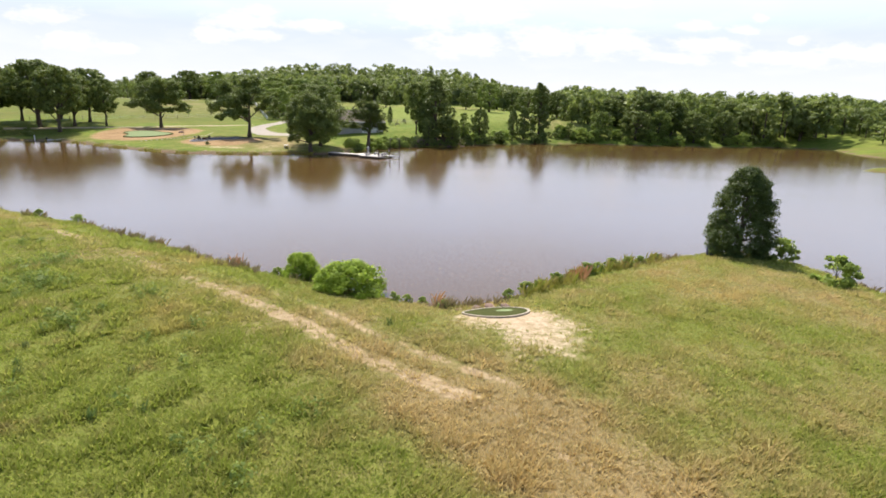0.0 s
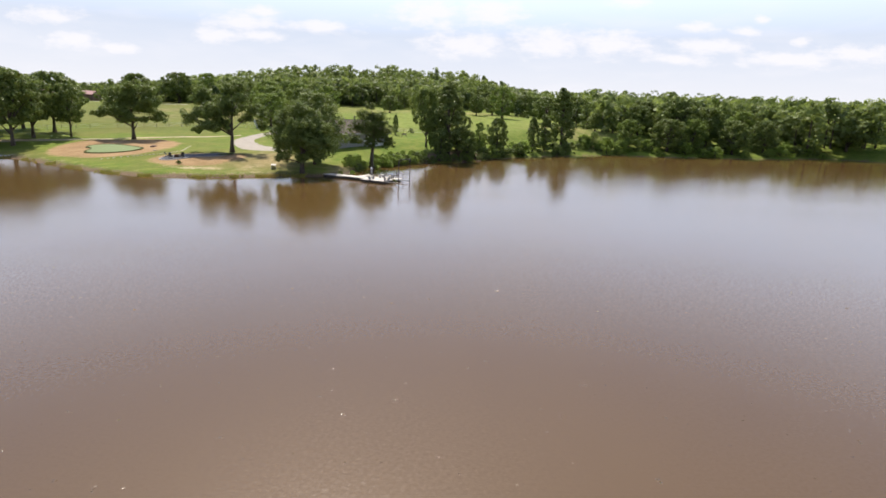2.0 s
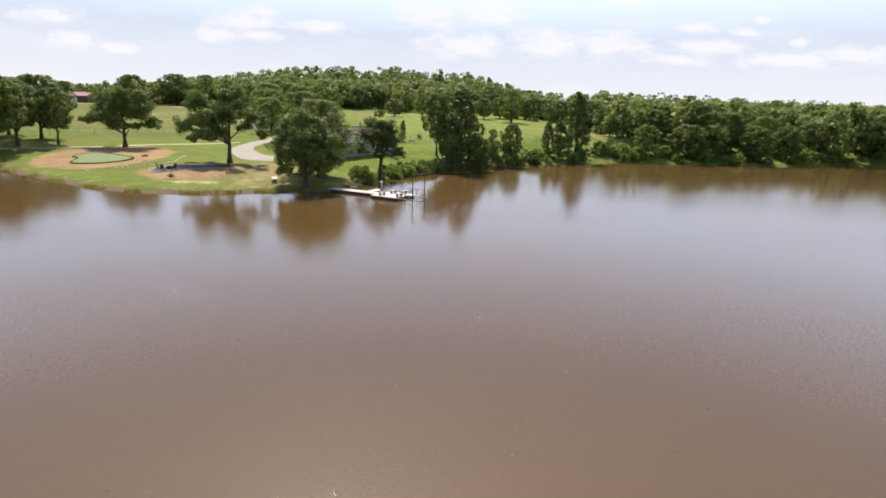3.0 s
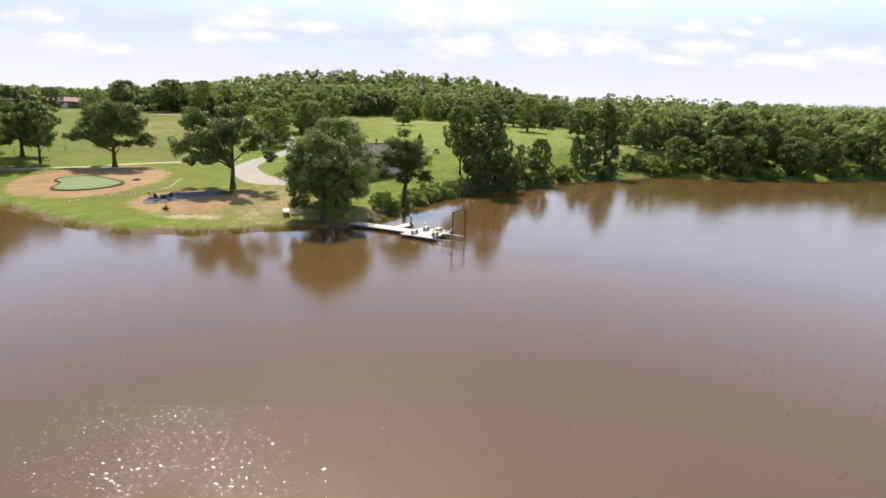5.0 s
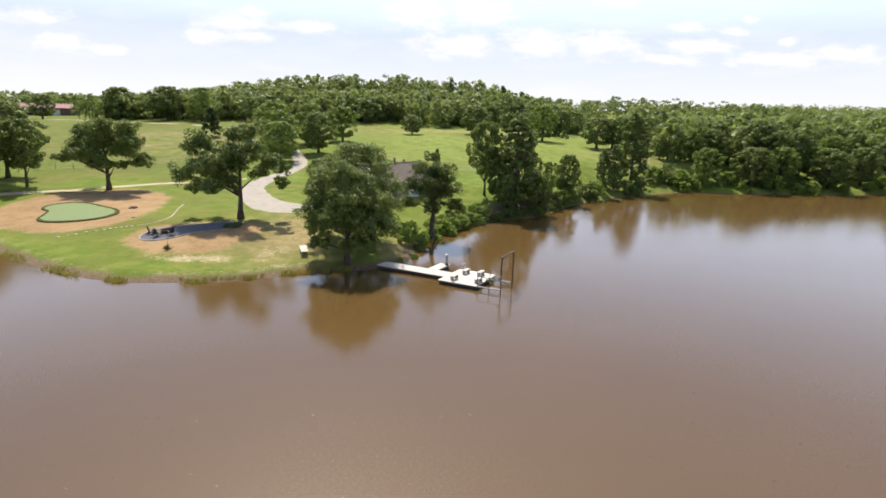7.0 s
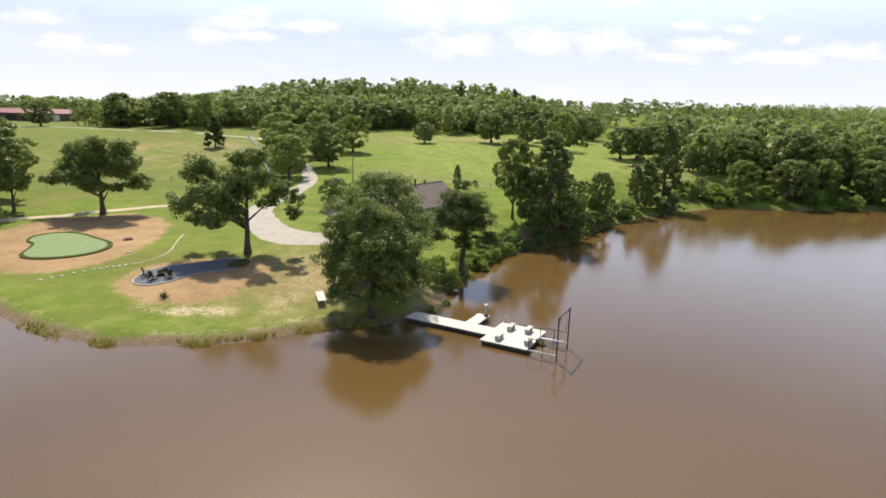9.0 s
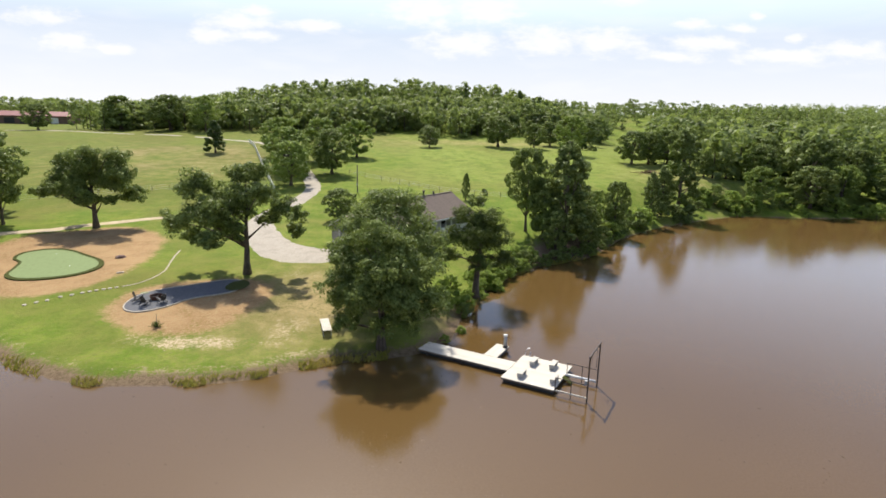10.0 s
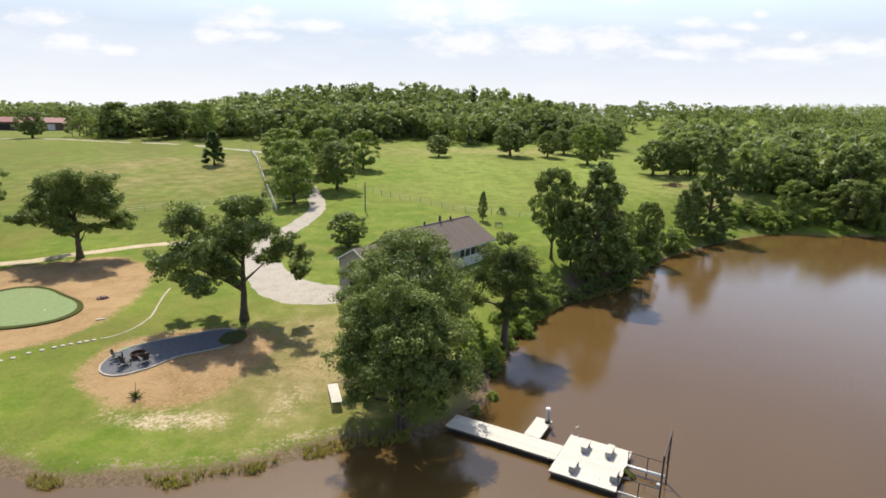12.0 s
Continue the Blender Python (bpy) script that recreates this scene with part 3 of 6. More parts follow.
def build_water():
    lo, hi = LAKE.min(0) - 2, LAKE.max(0) + 2
    ob = mesh_object("water", [(lo[0], lo[1], 0), (hi[0], lo[1], 0), (hi[0], hi[1], 0), (lo[0], hi[1], 0)], [(0, 1, 2, 3)], WATER)
    return tagged(ob, "brown muddy lake water with light ripples and blurred tree reflections", "lake", kind="structure")


build_water()


def ribbon(name, line, width, material, lift=0.035, edge=0.25, seed=1):
    """A strip that lies on the land, its edges uneven."""
    rng = np.random.default_rng(seed)
    line = smooth_line(line, 8)
    t = np.gradient(line, axis=0)
    t /= np.linalg.norm(t, axis=1)[:, None]
    side = np.stack([-t[:, 1], t[:, 0]], 1)
    widths = np.interp(np.linspace(0, 1, len(line)), np.linspace(0, 1, len(width)), width)
    cols = 7
    verts = []
    for k in np.linspace(-0.5, 0.5, cols):
        jit = rng.uniform(-edge, edge, len(line)) * (abs(k) > 0.45)
        p = line + side * (k * widths + jit)[:, None]
        sink = 0.05 if abs(k) > 0.45 else 0.0
        verts.append(np.c_[p, land(p) + lift - sink])
    verts = np.array(verts).transpose(1, 0, 2).reshape(-1, 3)
    i = (np.arange(len(line) - 1)[:, None] * cols + np.arange(cols - 1)[None]).ravel()
    return mesh_object(name, verts, np.stack([i, i + 1, i + cols + 1, i + cols], 1), material, smooth=True)


def patch(name, outline, material, lift, parent=None, inset=0.0):
    """A flat-edged sheet that lies on the land inside an outline."""
    line = np.array(outline, float)
    c = line.mean(0)
    rings = 7
    verts = [np.r_[c, land_z(*c) + lift]]
    for r in range(1, rings + 1):
        p = c + (line - c) * (r / rings) * (1 - inset)
        verts += list(np.c_[p, land(p) + lift])
    n = len(line)
    faces = [(0, 1 + k, 1 + (k + 1) % n) for k in range(n)]
    for r in range(rings - 1):
        a = 1 + r * n
        faces += [(a + k, a + n + k, a + n + (k + 1) % n, a + (k + 1) % n) for k in range(n)]
    return mesh_object(name, verts, faces, material, parent, smooth=True)

# ---------------------------------------------------------------- trees
def tube(path, radii, sides=7):
    """Vertices and faces of a tapered tube along a path."""
    path = np.asarray(path, float)
    t = np.gradient(path, axis=0)
    t /= np.linalg.norm(t, axis=1)[:, None] + 1e-9
    ref = np.where(np.abs(t[:, 2:3]) > 0.9, [[1.0, 0, 0]], [[0, 0, 1.0]])
    u = np.cross(t, ref)
    u /= np.linalg.norm(u, axis=1)[:, None] + 1e-9
    v = np.cross(t, u)
    a = np.linspace(0, 2 * np.pi, sides, endpoint=False)
    ring = path[:, None] + np.asarray(radii, float)[:, None, None] * (np.cos(a)[None, :, None] * u[:, None] + np.sin(a)[None, :, None] * v[:, None])
    verts = ring.reshape(-1, 3)
    faces = []
    for i in range(len(path) - 1):
        for k in range(sides):
            j = (k + 1) % sides
            faces.append((i * sides + k, i * sides + j, (i + 1) * sides + j, (i + 1) * sides + k))
    faces.append(tuple(range(sides))[::-1])
    faces.append(tuple((len(path) - 1) * sides + k for k in range(sides)))
    return verts, faces


def joined(pieces):
    verts, faces, n = [], [], 0
    for v, f in pieces:
        verts += [tuple(p) for p in v]
        faces += [tuple(i + n for i in face) for face in f]
        n += len(v)
    return verts, faces


def leaf_cloud(rng, centres, radii, per, leaf, flat=0.75, droop=0.0, ruffle=0.42):
    """Pointed leaf sprays scattered over the shells of the clumps: (n, 3, 3) corners."""
    c = np.repeat(centres, per, 0)
    r = np.repeat(radii, per)
    way = rng.normal(size=(len(c), 3))
    way[:, 2] = way[:, 2] + 0.25
    way /= np.linalg.norm(way, axis=1)[:, None]
    p = c + way * (r * rng.uniform(0.55, 1.14, len(c)))[:, None] * (1, 1, flat)
    normal = way * 0.95 + rng.normal(size=p.shape) * ruffle + (0, 0, 0.35)
    normal /= np.linalg.norm(normal, axis=1)[:, None]
    u = np.cross(normal, rng.normal(size=p.shape))
    u /= np.linalg.norm(u, axis=1)[:, None]
    v = np.cross(normal, u)
    s = leaf * rng.uniform(0.55, 1.35, len(c))[:, None]
    u, v = u * s, v * s * rng.uniform(0.45, 0.8, len(c))[:, None]
    u[:, 2] -= droop * s[:, 0]
    return np.stack([p - u, p + u * 0.7 + v, p + u * 0.5 - v], 1)


def clump_places(rng, n, h, low, r, shape):
    """Where the leaf clumps of a crown sit, and how large they are."""
    out = []
    while len(out) < n:
        z = rng.uniform(0, 1)
        if shape == "cone":
            wide = (1 - z) ** 0.75 * 0.95 + 0.06
        elif shape in ("egg", "thick"):
            wide = math.sqrt(max(0.0, 1 - z ** 1.9)) * min(1.0, 0.80 + 0.9 * z) + 0.03
        elif shape == "column":
            wide = 0.75 * math.sin(math.pi * min(0.96, 0.12 + 0.86 * z)) ** 0.6 + 0.2 * (1 - z)
        elif shape == "mound":
            wide = math.sqrt(max(0.0, 1 - z ** 2.2))
        elif shape == "spread":
            wide = math.sin(math.pi * (0.16 + 0.80 * z)) ** 0.65
        else:
            wide = math.sin(math.pi * (0.10 + 0.86 * z)) ** 0.55
        a, k = rng.uniform(0, 2 * math.pi), math.sqrt(rng.uniform(0.4 if shape == "thick" else 0.12, 1.0))
        size = r * rng.uniform(0.075, 0.165) * {"column": 1.15, "spread": 0.85, "egg": 0.9, "thick": 1.15, "mound": 1.55, "cone": 1.3}.get(shape, 1.0)
        rr = max(0.0, wide * r - 0.6 * size) * k * rng.uniform(0.8, 1.08)
        out.append((rr * math.cos(a), rr * math.sin(a), low + (h - low) * z, size))
    out = np.array(out)
    out[:, 2] = out[:, 2].clip(low + 0.3 * out[:, 3], h - 0.6 * out[:, 3])
    return out[:, :3], out[:, 3]


def tree_meshes(name, seed, h, r, low, trunk, clumps, per, leaf, shape, leaf_material_, limbs=11, fork=0.45, lean=(0, 0), flat=0.75, masses=None):
    """The wood and the crown of a tree, as two meshes with the foot at the origin."""
    rng = np.random.default_rng(seed)
    centres, sizes = clump_places(rng, clumps, h, low, r, shape)
    centres[:, :2] += np.outer(centres[:, 2] / h, lean)
    if masses:
        share = np.array([m[3] ** 2 for m in masses])
        pick = rng.choice(len(masses), clumps, p=share / share.sum())
        heart = np.array([m[:3] for m in masses])[pick]
        size = np.array([m[3] for m in masses])[pick]
        way = rng.normal(size=(clumps, 3))
        way /= np.linalg.norm(way, axis=1)[:, None]
        centres = heart + way * (size * rng.uniform(0.25, 0.95, clumps))[:, None] * (1, 1, 0.75)
        sizes = size * rng.uniform(0.19, 0.37, clumps)
    top = np.array([lean[0], lean[1], h * (0.93 if shape in ("cone", "column") else 0.78)])
    ts = np.linspace(0, 1, 8)
    wob = np.cumsum(rng.normal(0, trunk * 0.35, (8, 2)), 0) * ts[:, None]
    stem = np.c_[np.outer(ts, top[:2]) + wob, ts * top[2]]
    girth = trunk * (1 - 0.86 * ts)
    girth[0] *= 1.5
    stem[0, 2] -= 0.35
    pieces = [tube(stem, girth, 8)]
    for k in rng.permutation(len(centres))[:limbs]:
        end = centres[k]
        start_t = min(0.9, max(0.18, (end[2] / h) * fork + rng.uniform(0.0, 0.15)))
        base = np.array([np.interp(start_t, ts, stem[:, i]) for i in range(3)])
        mid = base * 0.45 + end * 0.55 + rng.normal(0, 0.06 * r, 3) + (0, 0, 0.06 * r)
        s = np.linspace(0, 1, 6)[:, None]
        path = (1 - s) ** 2 * base + 2 * s * (1 - s) * mid + s**2 * end
        g = np.interp(start_t, ts, girth) * 0.62
        pieces.append(tube(path, g * (1 - 0.85 * s[:, 0]), 6))
    wv, wf = joined(pieces)
    wood = bpy.data.meshes.new(name + "_trunk")
    wood.from_pydata(wv, [], wf)
    wood.materials.append(BARK)
    wood.shade_smooth()
    quads = leaf_cloud(rng, centres, sizes, per, leaf, flat)
    crown = bpy.data.meshes.new(name + "_crown")
    crown.from_pydata(quads.reshape(-1, 3).tolist(), [], np.arange(3 * len(quads)).reshape(-1, 3).tolist())
    crown.materials.append(leaf_material_)
    return wood, crown


def plant(name, meshes, x, y, turn=0.0, size=1.0, label="", category="tree", group="", tall=1.0, sink=0.0):
    """A tree of two parts at its place on the land."""
    root = new(name)
    root.matrix_basis = pose(x, y, land_z(x, y) - sink, 0, 0, turn) @ Matrix.Diagonal((size, size, size * tall, 1))
    for part_name, me in zip(("trunk", "crown"), meshes):
        ob = new(part_name, me)
        ob.parent = root
    return tagged(root, label, category, group)


GROVE = [tree_meshes("grove_oak", 71 + k, 10.0, 4.8, 3.0, 0.26, 170, 80, 0.19, "round", OAK_LEAF, 14) for k in range(2)]
OAKS = [tree_meshes("oak", 11 + k, 10.0, 5.4, 1.5, 0.34, 165, 78, 0.22, "round", OAK_LEAF) for k in range(4)]
LIGHT_TREES = [tree_meshes("light_tree", 31 + k, 10.0, 4.8, 1.2, 0.28, 150, 74, 0.20, "round", LIGHT_LEAF) for k in range(2)]
COLUMNS = [tree_meshes("column_tree", 41 + k, 12.0, 3.4, 1.0, 0.25, 160, 80, 0.19, "column", OAK_LEAF) for k in range(2)]
CONES = [tree_meshes("conifer", 51 + k, 8.0, 3.4, 0.5, 0.20, 80, 130, 0.18, "cone", CEDAR_LEAF) for k in range(2)]

# Trees of the lawn and the bank, each of its own shape.
# masses of the crown: east, north, up, radius
LAWN_MASSES = [(-5.2, 0.5, 10.2, 2.6), (-6.6, -1.5, 6.4, 2.4), (-2.9, -2.6, 7.6, 2.6), (-0.6, 1.0, 11.4, 2.1), (1.9, 0.0, 12.0, 1.8), (-4.0, 3.0, 4.4, 1.7), (0.6, 3.5, 8.6, 2.3),
               (2.7, -1.8, 10.0, 1.6), (4.0, 0.8, 7.9, 1.9), (6.0, -0.6, 7.2, 1.6), (5.6, 1.4, 5.0, 1.4), (-6.8, 1.4, 3.9, 1.3), (-2.2, -4.6, 5.0, 1.7), (-0.8, 0.4, 8.6, 2.8), (-3.6, 0.6, 7.6, 2.6), (-2.8, 1.6, 5.6, 2.0), (2.4, 1.8, 6.4, 1.8), (-0.8, -1.6, 5.6, 1.8)]
WIDE_MASSES = [(-3.7, 1.0, 9.7, 2.4), (0.2, -1.0, 10.6, 2.3), (3.7, 0.5, 10.2, 2.4), (5.3, -1.0, 8.2, 2.0), (-6.0, 0.0, 6.2, 2.0), (-2.1, -2.4, 6.6, 2.5), (1.8, 2.4, 6.8, 2.6), (5.3, 1.5, 5.0, 1.9),
               (-7.2, -1.2, 5.6, 1.4), (-3.7, 3.0, 4.3, 1.6), (1.0, -3.6, 4.8, 1.8), (0.2, 0.4, 8.2, 3.0), (3.4, 0.2, 7.0, 2.6), (-3.4, 0.2, 7.6, 2.6), (0.2, -1.2, 4.6, 1.7), (-2.0, 0.6, 4.8, 1.7), (2.8, -0.8, 4.4, 1.5)]
FRONT_MASSES = [(-0.5, 0.5, 10.0, 2.0), (1.6, 0.4, 9.2, 1.9), (-2.6, 0.2, 8.2, 2.1), (0.6, -1.8, 7.6, 2.3), (3.2, 0.2, 7.0, 2.0), (-3.4, -0.8, 6.0, 2.0), (-1.4, -2.2, 5.6, 2.2),
                (1.8, -2.2, 5.2, 2.0), (4.2, -0.6, 4.6, 1.8), (-3.6, 1.4, 4.0, 1.7), (0.2, -0.8, 2.6, 1.6), (2.8, -0.4, 2.7, 1.5), (-3.0, -0.4, 2.7, 1.6), (0.4, 2.2, 5.0, 2.6)]
LAWN_OAK = tree_meshes("lawn_oak", 3, 12.4, 8.3, 2.6, 0.42, 640, 90, 0.145, "spread", OAK_LEAF, 14, 0.62, masses=LAWN_MASSES)
WIDE_OAK = tree_meshes("wide_oak", 5, 11.8, 7.8, 2.6, 0.42, 680, 80, 0.155, "spread", OAK_LEAF, 12, 0.6, masses=WIDE_MASSES)
FRONT_OAK = tree_meshes("front_oak", 7, 11.6, 5.2, 1.0, 0.36, 680, 90, 0.12, "round", OAK_LEAF, 16, 0.6, masses=FRONT_MASSES)
REAR_OAK = tree_meshes("rear_oak", 8, 12.2, 6.6, 1.2, 0.34, 360, 140, 0.13, "round", OAK_LEAF, 14)
CYPRESS_MASSES = [(0.0, 0.0, 11.6, 1.4), (-1.1, 0.2, 9.8, 2.0), (1.2, 0.3, 9.4, 2.0), (-2.5, -0.4, 7.6, 2.0), (2.6, 0.0, 7.4, 2.1), (0.0, -1.6, 7.6, 2.3), (-3.1, 0.4, 5.4, 1.6),
                  (3.1, -0.5, 5.0, 1.6), (0.4, 1.8, 6.6, 2.4), (0.2, -2.0, 5.2, 1.6), (0.2, 0.2, 8.6, 2.2)]
CYPRESS = tree_meshes("cypress", 9, 12.6, 4.5, 3.3, 0.42, 480, 90, 0.095, "egg", CYPRESS_LEAF, 14, 0.95, flat=0.6, masses=CYPRESS_MASSES)

plant("oak_tree", WIDE_OAK, -73.6, 151.6, 0, 1, "broad dark-green oak on the mown lawn beside the putting green")
plant("oak_tree", LAWN_OAK, -44.0, 131.0, 0, 1, "spreading oak with open arching limbs shading the gravel fire pit")
plant("oak_tree", FRONT_OAK, -26.6, 114.3, 0, 1, "dense leafy oak at the water's edge beside the dock")
plant("oak_tree", REAR_OAK, -26.6, 123.6, 40, 1, "dense leafy oak behind another on the lake bank")
plant("cypress_tree", CYPRESS, -17.4, 130.0, 0, 1, "feathery dark conifer with a bare trunk standing on the lake bank")

SHORE_TREES = [("l", 52, 200, 8.5, 1.1), ("o", 63.5, 198.5, 9.5, 1.15), ("l", 72, 201, 9.5, 1.0), ("o", 84, 200, 10, 1.0), ("l", 41, 198, 4.6, 1.0), ("o", 96, 205, 10, 1.0), ("o", 58, 211, 9.5, 1.1), ("l", 78, 206, 8, 1.0), ("g", -8.1, 156.5, 13.0, 0.62), ("o", -5.8, 153.8, 9.5, 0.62), ("o", 9.3, 167.5, 9.0, 0.64), ("l", 4.6, 163.5, 7.0, 0.55), ("o", -1.0, 156.5, 10.0, 0.62), ("o", -4.6, 149.6, 6.5, 0.7), ("o", 1.6, 153.8, 6.5, 0.7), ("c", 24, 185, 10, 1.0), ("l", 84, 205, 9, 1.2), ("o", 62, 219, 11, 1.1), ("o", 74, 216, 12.5, 1.1),   # kind, x, y, height, width factor
    ("c", -2.9, 151.4, 16.0, 1.05), ("c", 20, 180, 9.5, 0.9),
    ("c", 29.5, 190, 17.0, 1.05), ("l", 57, 213, 8.5, 1.15), ("o", 69, 209, 12.5, 1.1), ("o", 79, 208, 11.0, 1.0), ("l", 92, 213, 10, 1.0),
    ("o", 103, 222, 11, 1.0), ("l", 116, 224, 12, 1.0), ("o", 45, 214, 5.5, 1.0), ("o", 128, 214, 11, 1.1)]
KINDS = {"g": (GROVE, 10.0, "oak_tree", "tall oak with a bare lower trunk on the clay lake bank"),
         "o": (OAKS, 10.0, "oak_tree", "leafy green broadleaf tree standing on the grassy lake bank"),
         "l": (LIGHT_TREES, 10.0, "broadleaf_tree", "light-green broadleaf tree growing by the lake shore"),
         "c": (COLUMNS, 12.0, "tall_tree", "tall narrow leafy tree on the lake bank"),
         "p": (CONES, 8.0, "cedar_tree", "dark conical cedar standing in the open pasture")}
for k, (kind, x, y, h, w) in enumerate(SHORE_TREES):
    meshes, base, name, label = KINDS[kind]
    plant(name, meshes[k % len(meshes)], x, y, 67 * k, h / base * w, label, group="trees along the far shore", tall=1 / w)

FIELD_TREES = [
    ("o", -38.0, 159, 5.2, 1.25), ("o", -47, 199, 10.0, 1.0), ("l", -53, 186, 9.0, 1.2), ("l", -57, 199, 10.5, 1.2), ("l", -60, 208, 11.5, 1.1), ("l", -53, 216, 11, 1.1),
    ("l", -66, 222, 10, 1.1), ("l", -45, 224, 10, 1.1), ("o", -26, 251, 6.4, 1.25), ("o", -4, 256, 9.6, 1.25), ("o", 8, 258, 8.0, 1.0),
    ("l", 17, 243, 11.5, 1.05), ("o", 23, 278, 9.0, 1.2), ("o", 30, 281, 9.0, 1.2), ("p", -84, 226, 8.6, 1.1), ("c", -17.0, 176, 5.2, 0.8),
    ("o", 31, 228.5, 9.0, 1.15), ("o", 36.5, 231, 9.0, 1.1), ("o", 43, 234, 10, 1.1), ("o", -176, 290, 9.5, 1.2), ("o", -150, 300, 13, 1.1), ("o", -128, 295, 13.5, 1.1),
    ("l", -111, 287, 13, 1.0), ("o", 15, 268, 8, 1.2), ("p", 25, 262, 4.5, 1.0)]
for k, (kind, x, y, h, w) in enumerate(FIELD_TREES):
    meshes, base, name, label = KINDS[kind]
    label = label.replace("on the grassy lake bank", "alone in the open green pasture").replace("by the lake shore", "beside the gravel drive").replace("on the lake bank", "in the grass behind the house")
    plant(name, meshes[(k + 1) % len(meshes)], x, y, 51 * k + 20, h / base * w, label, group="trees of the pasture", tall=1 / w)

# some of these oaks are added to deepen the shade under the grove
LEFT_TREES = [(-97, 160, 13.8, 1.05), (-91, 138, 14.8, 0.95), (-99, 143, 15.6, 1.0), (-105, 151, 14, 1.0), (-93, 147, 13.0, 0.95), (-114, 158, 14, 1.0), (-106, 134, 15, 0.9), (-113, 146, 14.5, 1.0), (-120, 136, 13.5, 1.0),
              (-88, 152, 11.5, 0.8), (-130, 146, 16, 1.1), (-108, 165, 13, 1.0)]
for k, (x, y, h, w) in enumerate(LEFT_TREES):
    plant("oak_tree", GROVE[k % 2], x, y, 77 * k, h / 10 * w, "tall mature oak in a shady grove by the water", group="oaks of the shore grove", tall=1 / w)


# ---------------------------------------------------------------- the woods
def woods():
    rng = np.random.default_rng(77)
    kinds = []
    for k in range(9):
        h, r, low = 1.0, rng.uniform(0.40, 0.50) * (1 if k < 7 else 0.55), 0.10
        c, s = clump_places(rng, 20, h, low, r, "round" if k < 6 else "column" if k < 7 else "cone")
        quads = leaf_cloud(rng, c, s * 1.9, 15, 0.064, 0.8, ruffle=0.26)
        stem = np.array([[(-0.02, 0, -0.05), (0.02, 0, -0.05), (0.012, 0, 0.6), (-0.012, 0, 0.6)], [(0, -0.02, -0.05), (0, 0.02, -0.05), (0, 0.012, 0.6), (0, -0.012, 0.6)]])
        kinds.append((quads, stem))
    spots = []

    def fill(n, box, ok):
        x0, x1, y0, y1 = box
        got = 0
        while got < n:
            q = np.stack([rng.uniform(x0, x1, 400), rng.uniform(y0, y1, 400)], 1)
            q = q[ok(q[:, 0], q[:, 1])][: n - got]
            spots.extend(map(tuple, q))
            got += len(q)

    def glade(x, y):
        """The meadow that runs up between the woods."""
        return (y < 430) & (x > 35 + 0.284 * (y - 276)) & (x < 35 + 0.363 * (y - 230))

    back = lambda x: 298 + 9 * np.sin(x / 23.0) + 5 * np.sin(x / 9.0) + 72 * step(-x, 158, 185)
    fill(1300, (-330, 330, 285, 430), lambda x, y: (y > back(x)) & ~glade(x, y))
    fill(420, (-420, 460, 400, 640), lambda x, y: (y > 400) & ~glade(x, y))
    fill(680, (40, 300, 208, 330), lambda x, y: (y > 214 - 0.10 * (x - 55) + 5 * np.sin(x / 11.0) + 3 * np.sin(x / 4.0)) & (x > 39 + 0.363 * (y - 230) * (y > 230)))
    fill(330, (30, 430, 430, 600), lambda x, y: y > 430)
    fill(170, (-168, -60, 293, 330), lambda x, y: y > 292)
    fill(160, (-60, 46, 300, 326), lambda x, y: y > back(x) - 2)
    fill(160, (-330, -100, 130, 300), lambda x, y: (x < -135 - 0.55 * (y - 150) * (y > 150)) & (y < 285))
    fill(60, (128, 330, 120, 230), lambda x, y: x > 150 - 0.1 * y)
    fill(900, (230, 1250, 660, 1060), lambda x, y: (x > 0.33 * y) & (x < 1.15 * y))
    q = np.array(spots)
    z = land(q, np.full(len(q), 200.0))
    leaves, wood, tint = [], [], []
    for (x, y), g in zip(q, z):
        crest = 372 < y < 398 and -140 < x < 50
        quads, stem = kinds[rng.integers(7, 9) if crest and rng.uniform() < 0.6 else rng.integers(7)]
        h = rng.uniform(9.0, 15.0) if x > 50 and y < 300 else rng.uniform(7.5, 12.0)
        h *= 1.04 if crest else 1.0
        a = rng.uniform(0, 6.28)
        m = np.array([[math.cos(a), -math.sin(a), 0], [math.sin(a), math.cos(a), 0], [0, 0, 1]]) * h
        m[:2] *= rng.uniform(0.85, 1.2)
        if y > 650:
            quads, m = quads[::3], m * 1.25
        leaves.append(quads @ m.T + (x, y, g - 0.3))
        wood.append(stem @ m.T + (x, y, g - 0.3))
        tint.append(np.full(len(quads) * 3, rng.uniform(0, 1) ** 1.3 * 1.6))
    leaves, wood = np.concatenate(leaves), np.concatenate(wood)
    ob = mesh_object("woodland", leaves.reshape(-1, 3), np.arange(leaves.size // 3).reshape(-1, 3), WOOD_LEAF, attrs={"tint": np.concatenate(tint)})
    tagged(ob, "dense green summer woodland covering the low hill behind the pasture", "woods", kind="stuff")
    stems = mesh_object("woodland_trunks", wood.reshape(-1, 3), np.arange(wood.size // 3).reshape(-1, 4), BARK)
    tagged(stems, "grey-brown tree trunks at the edge of the woods", "tree trunks", kind="stuff")


woods()

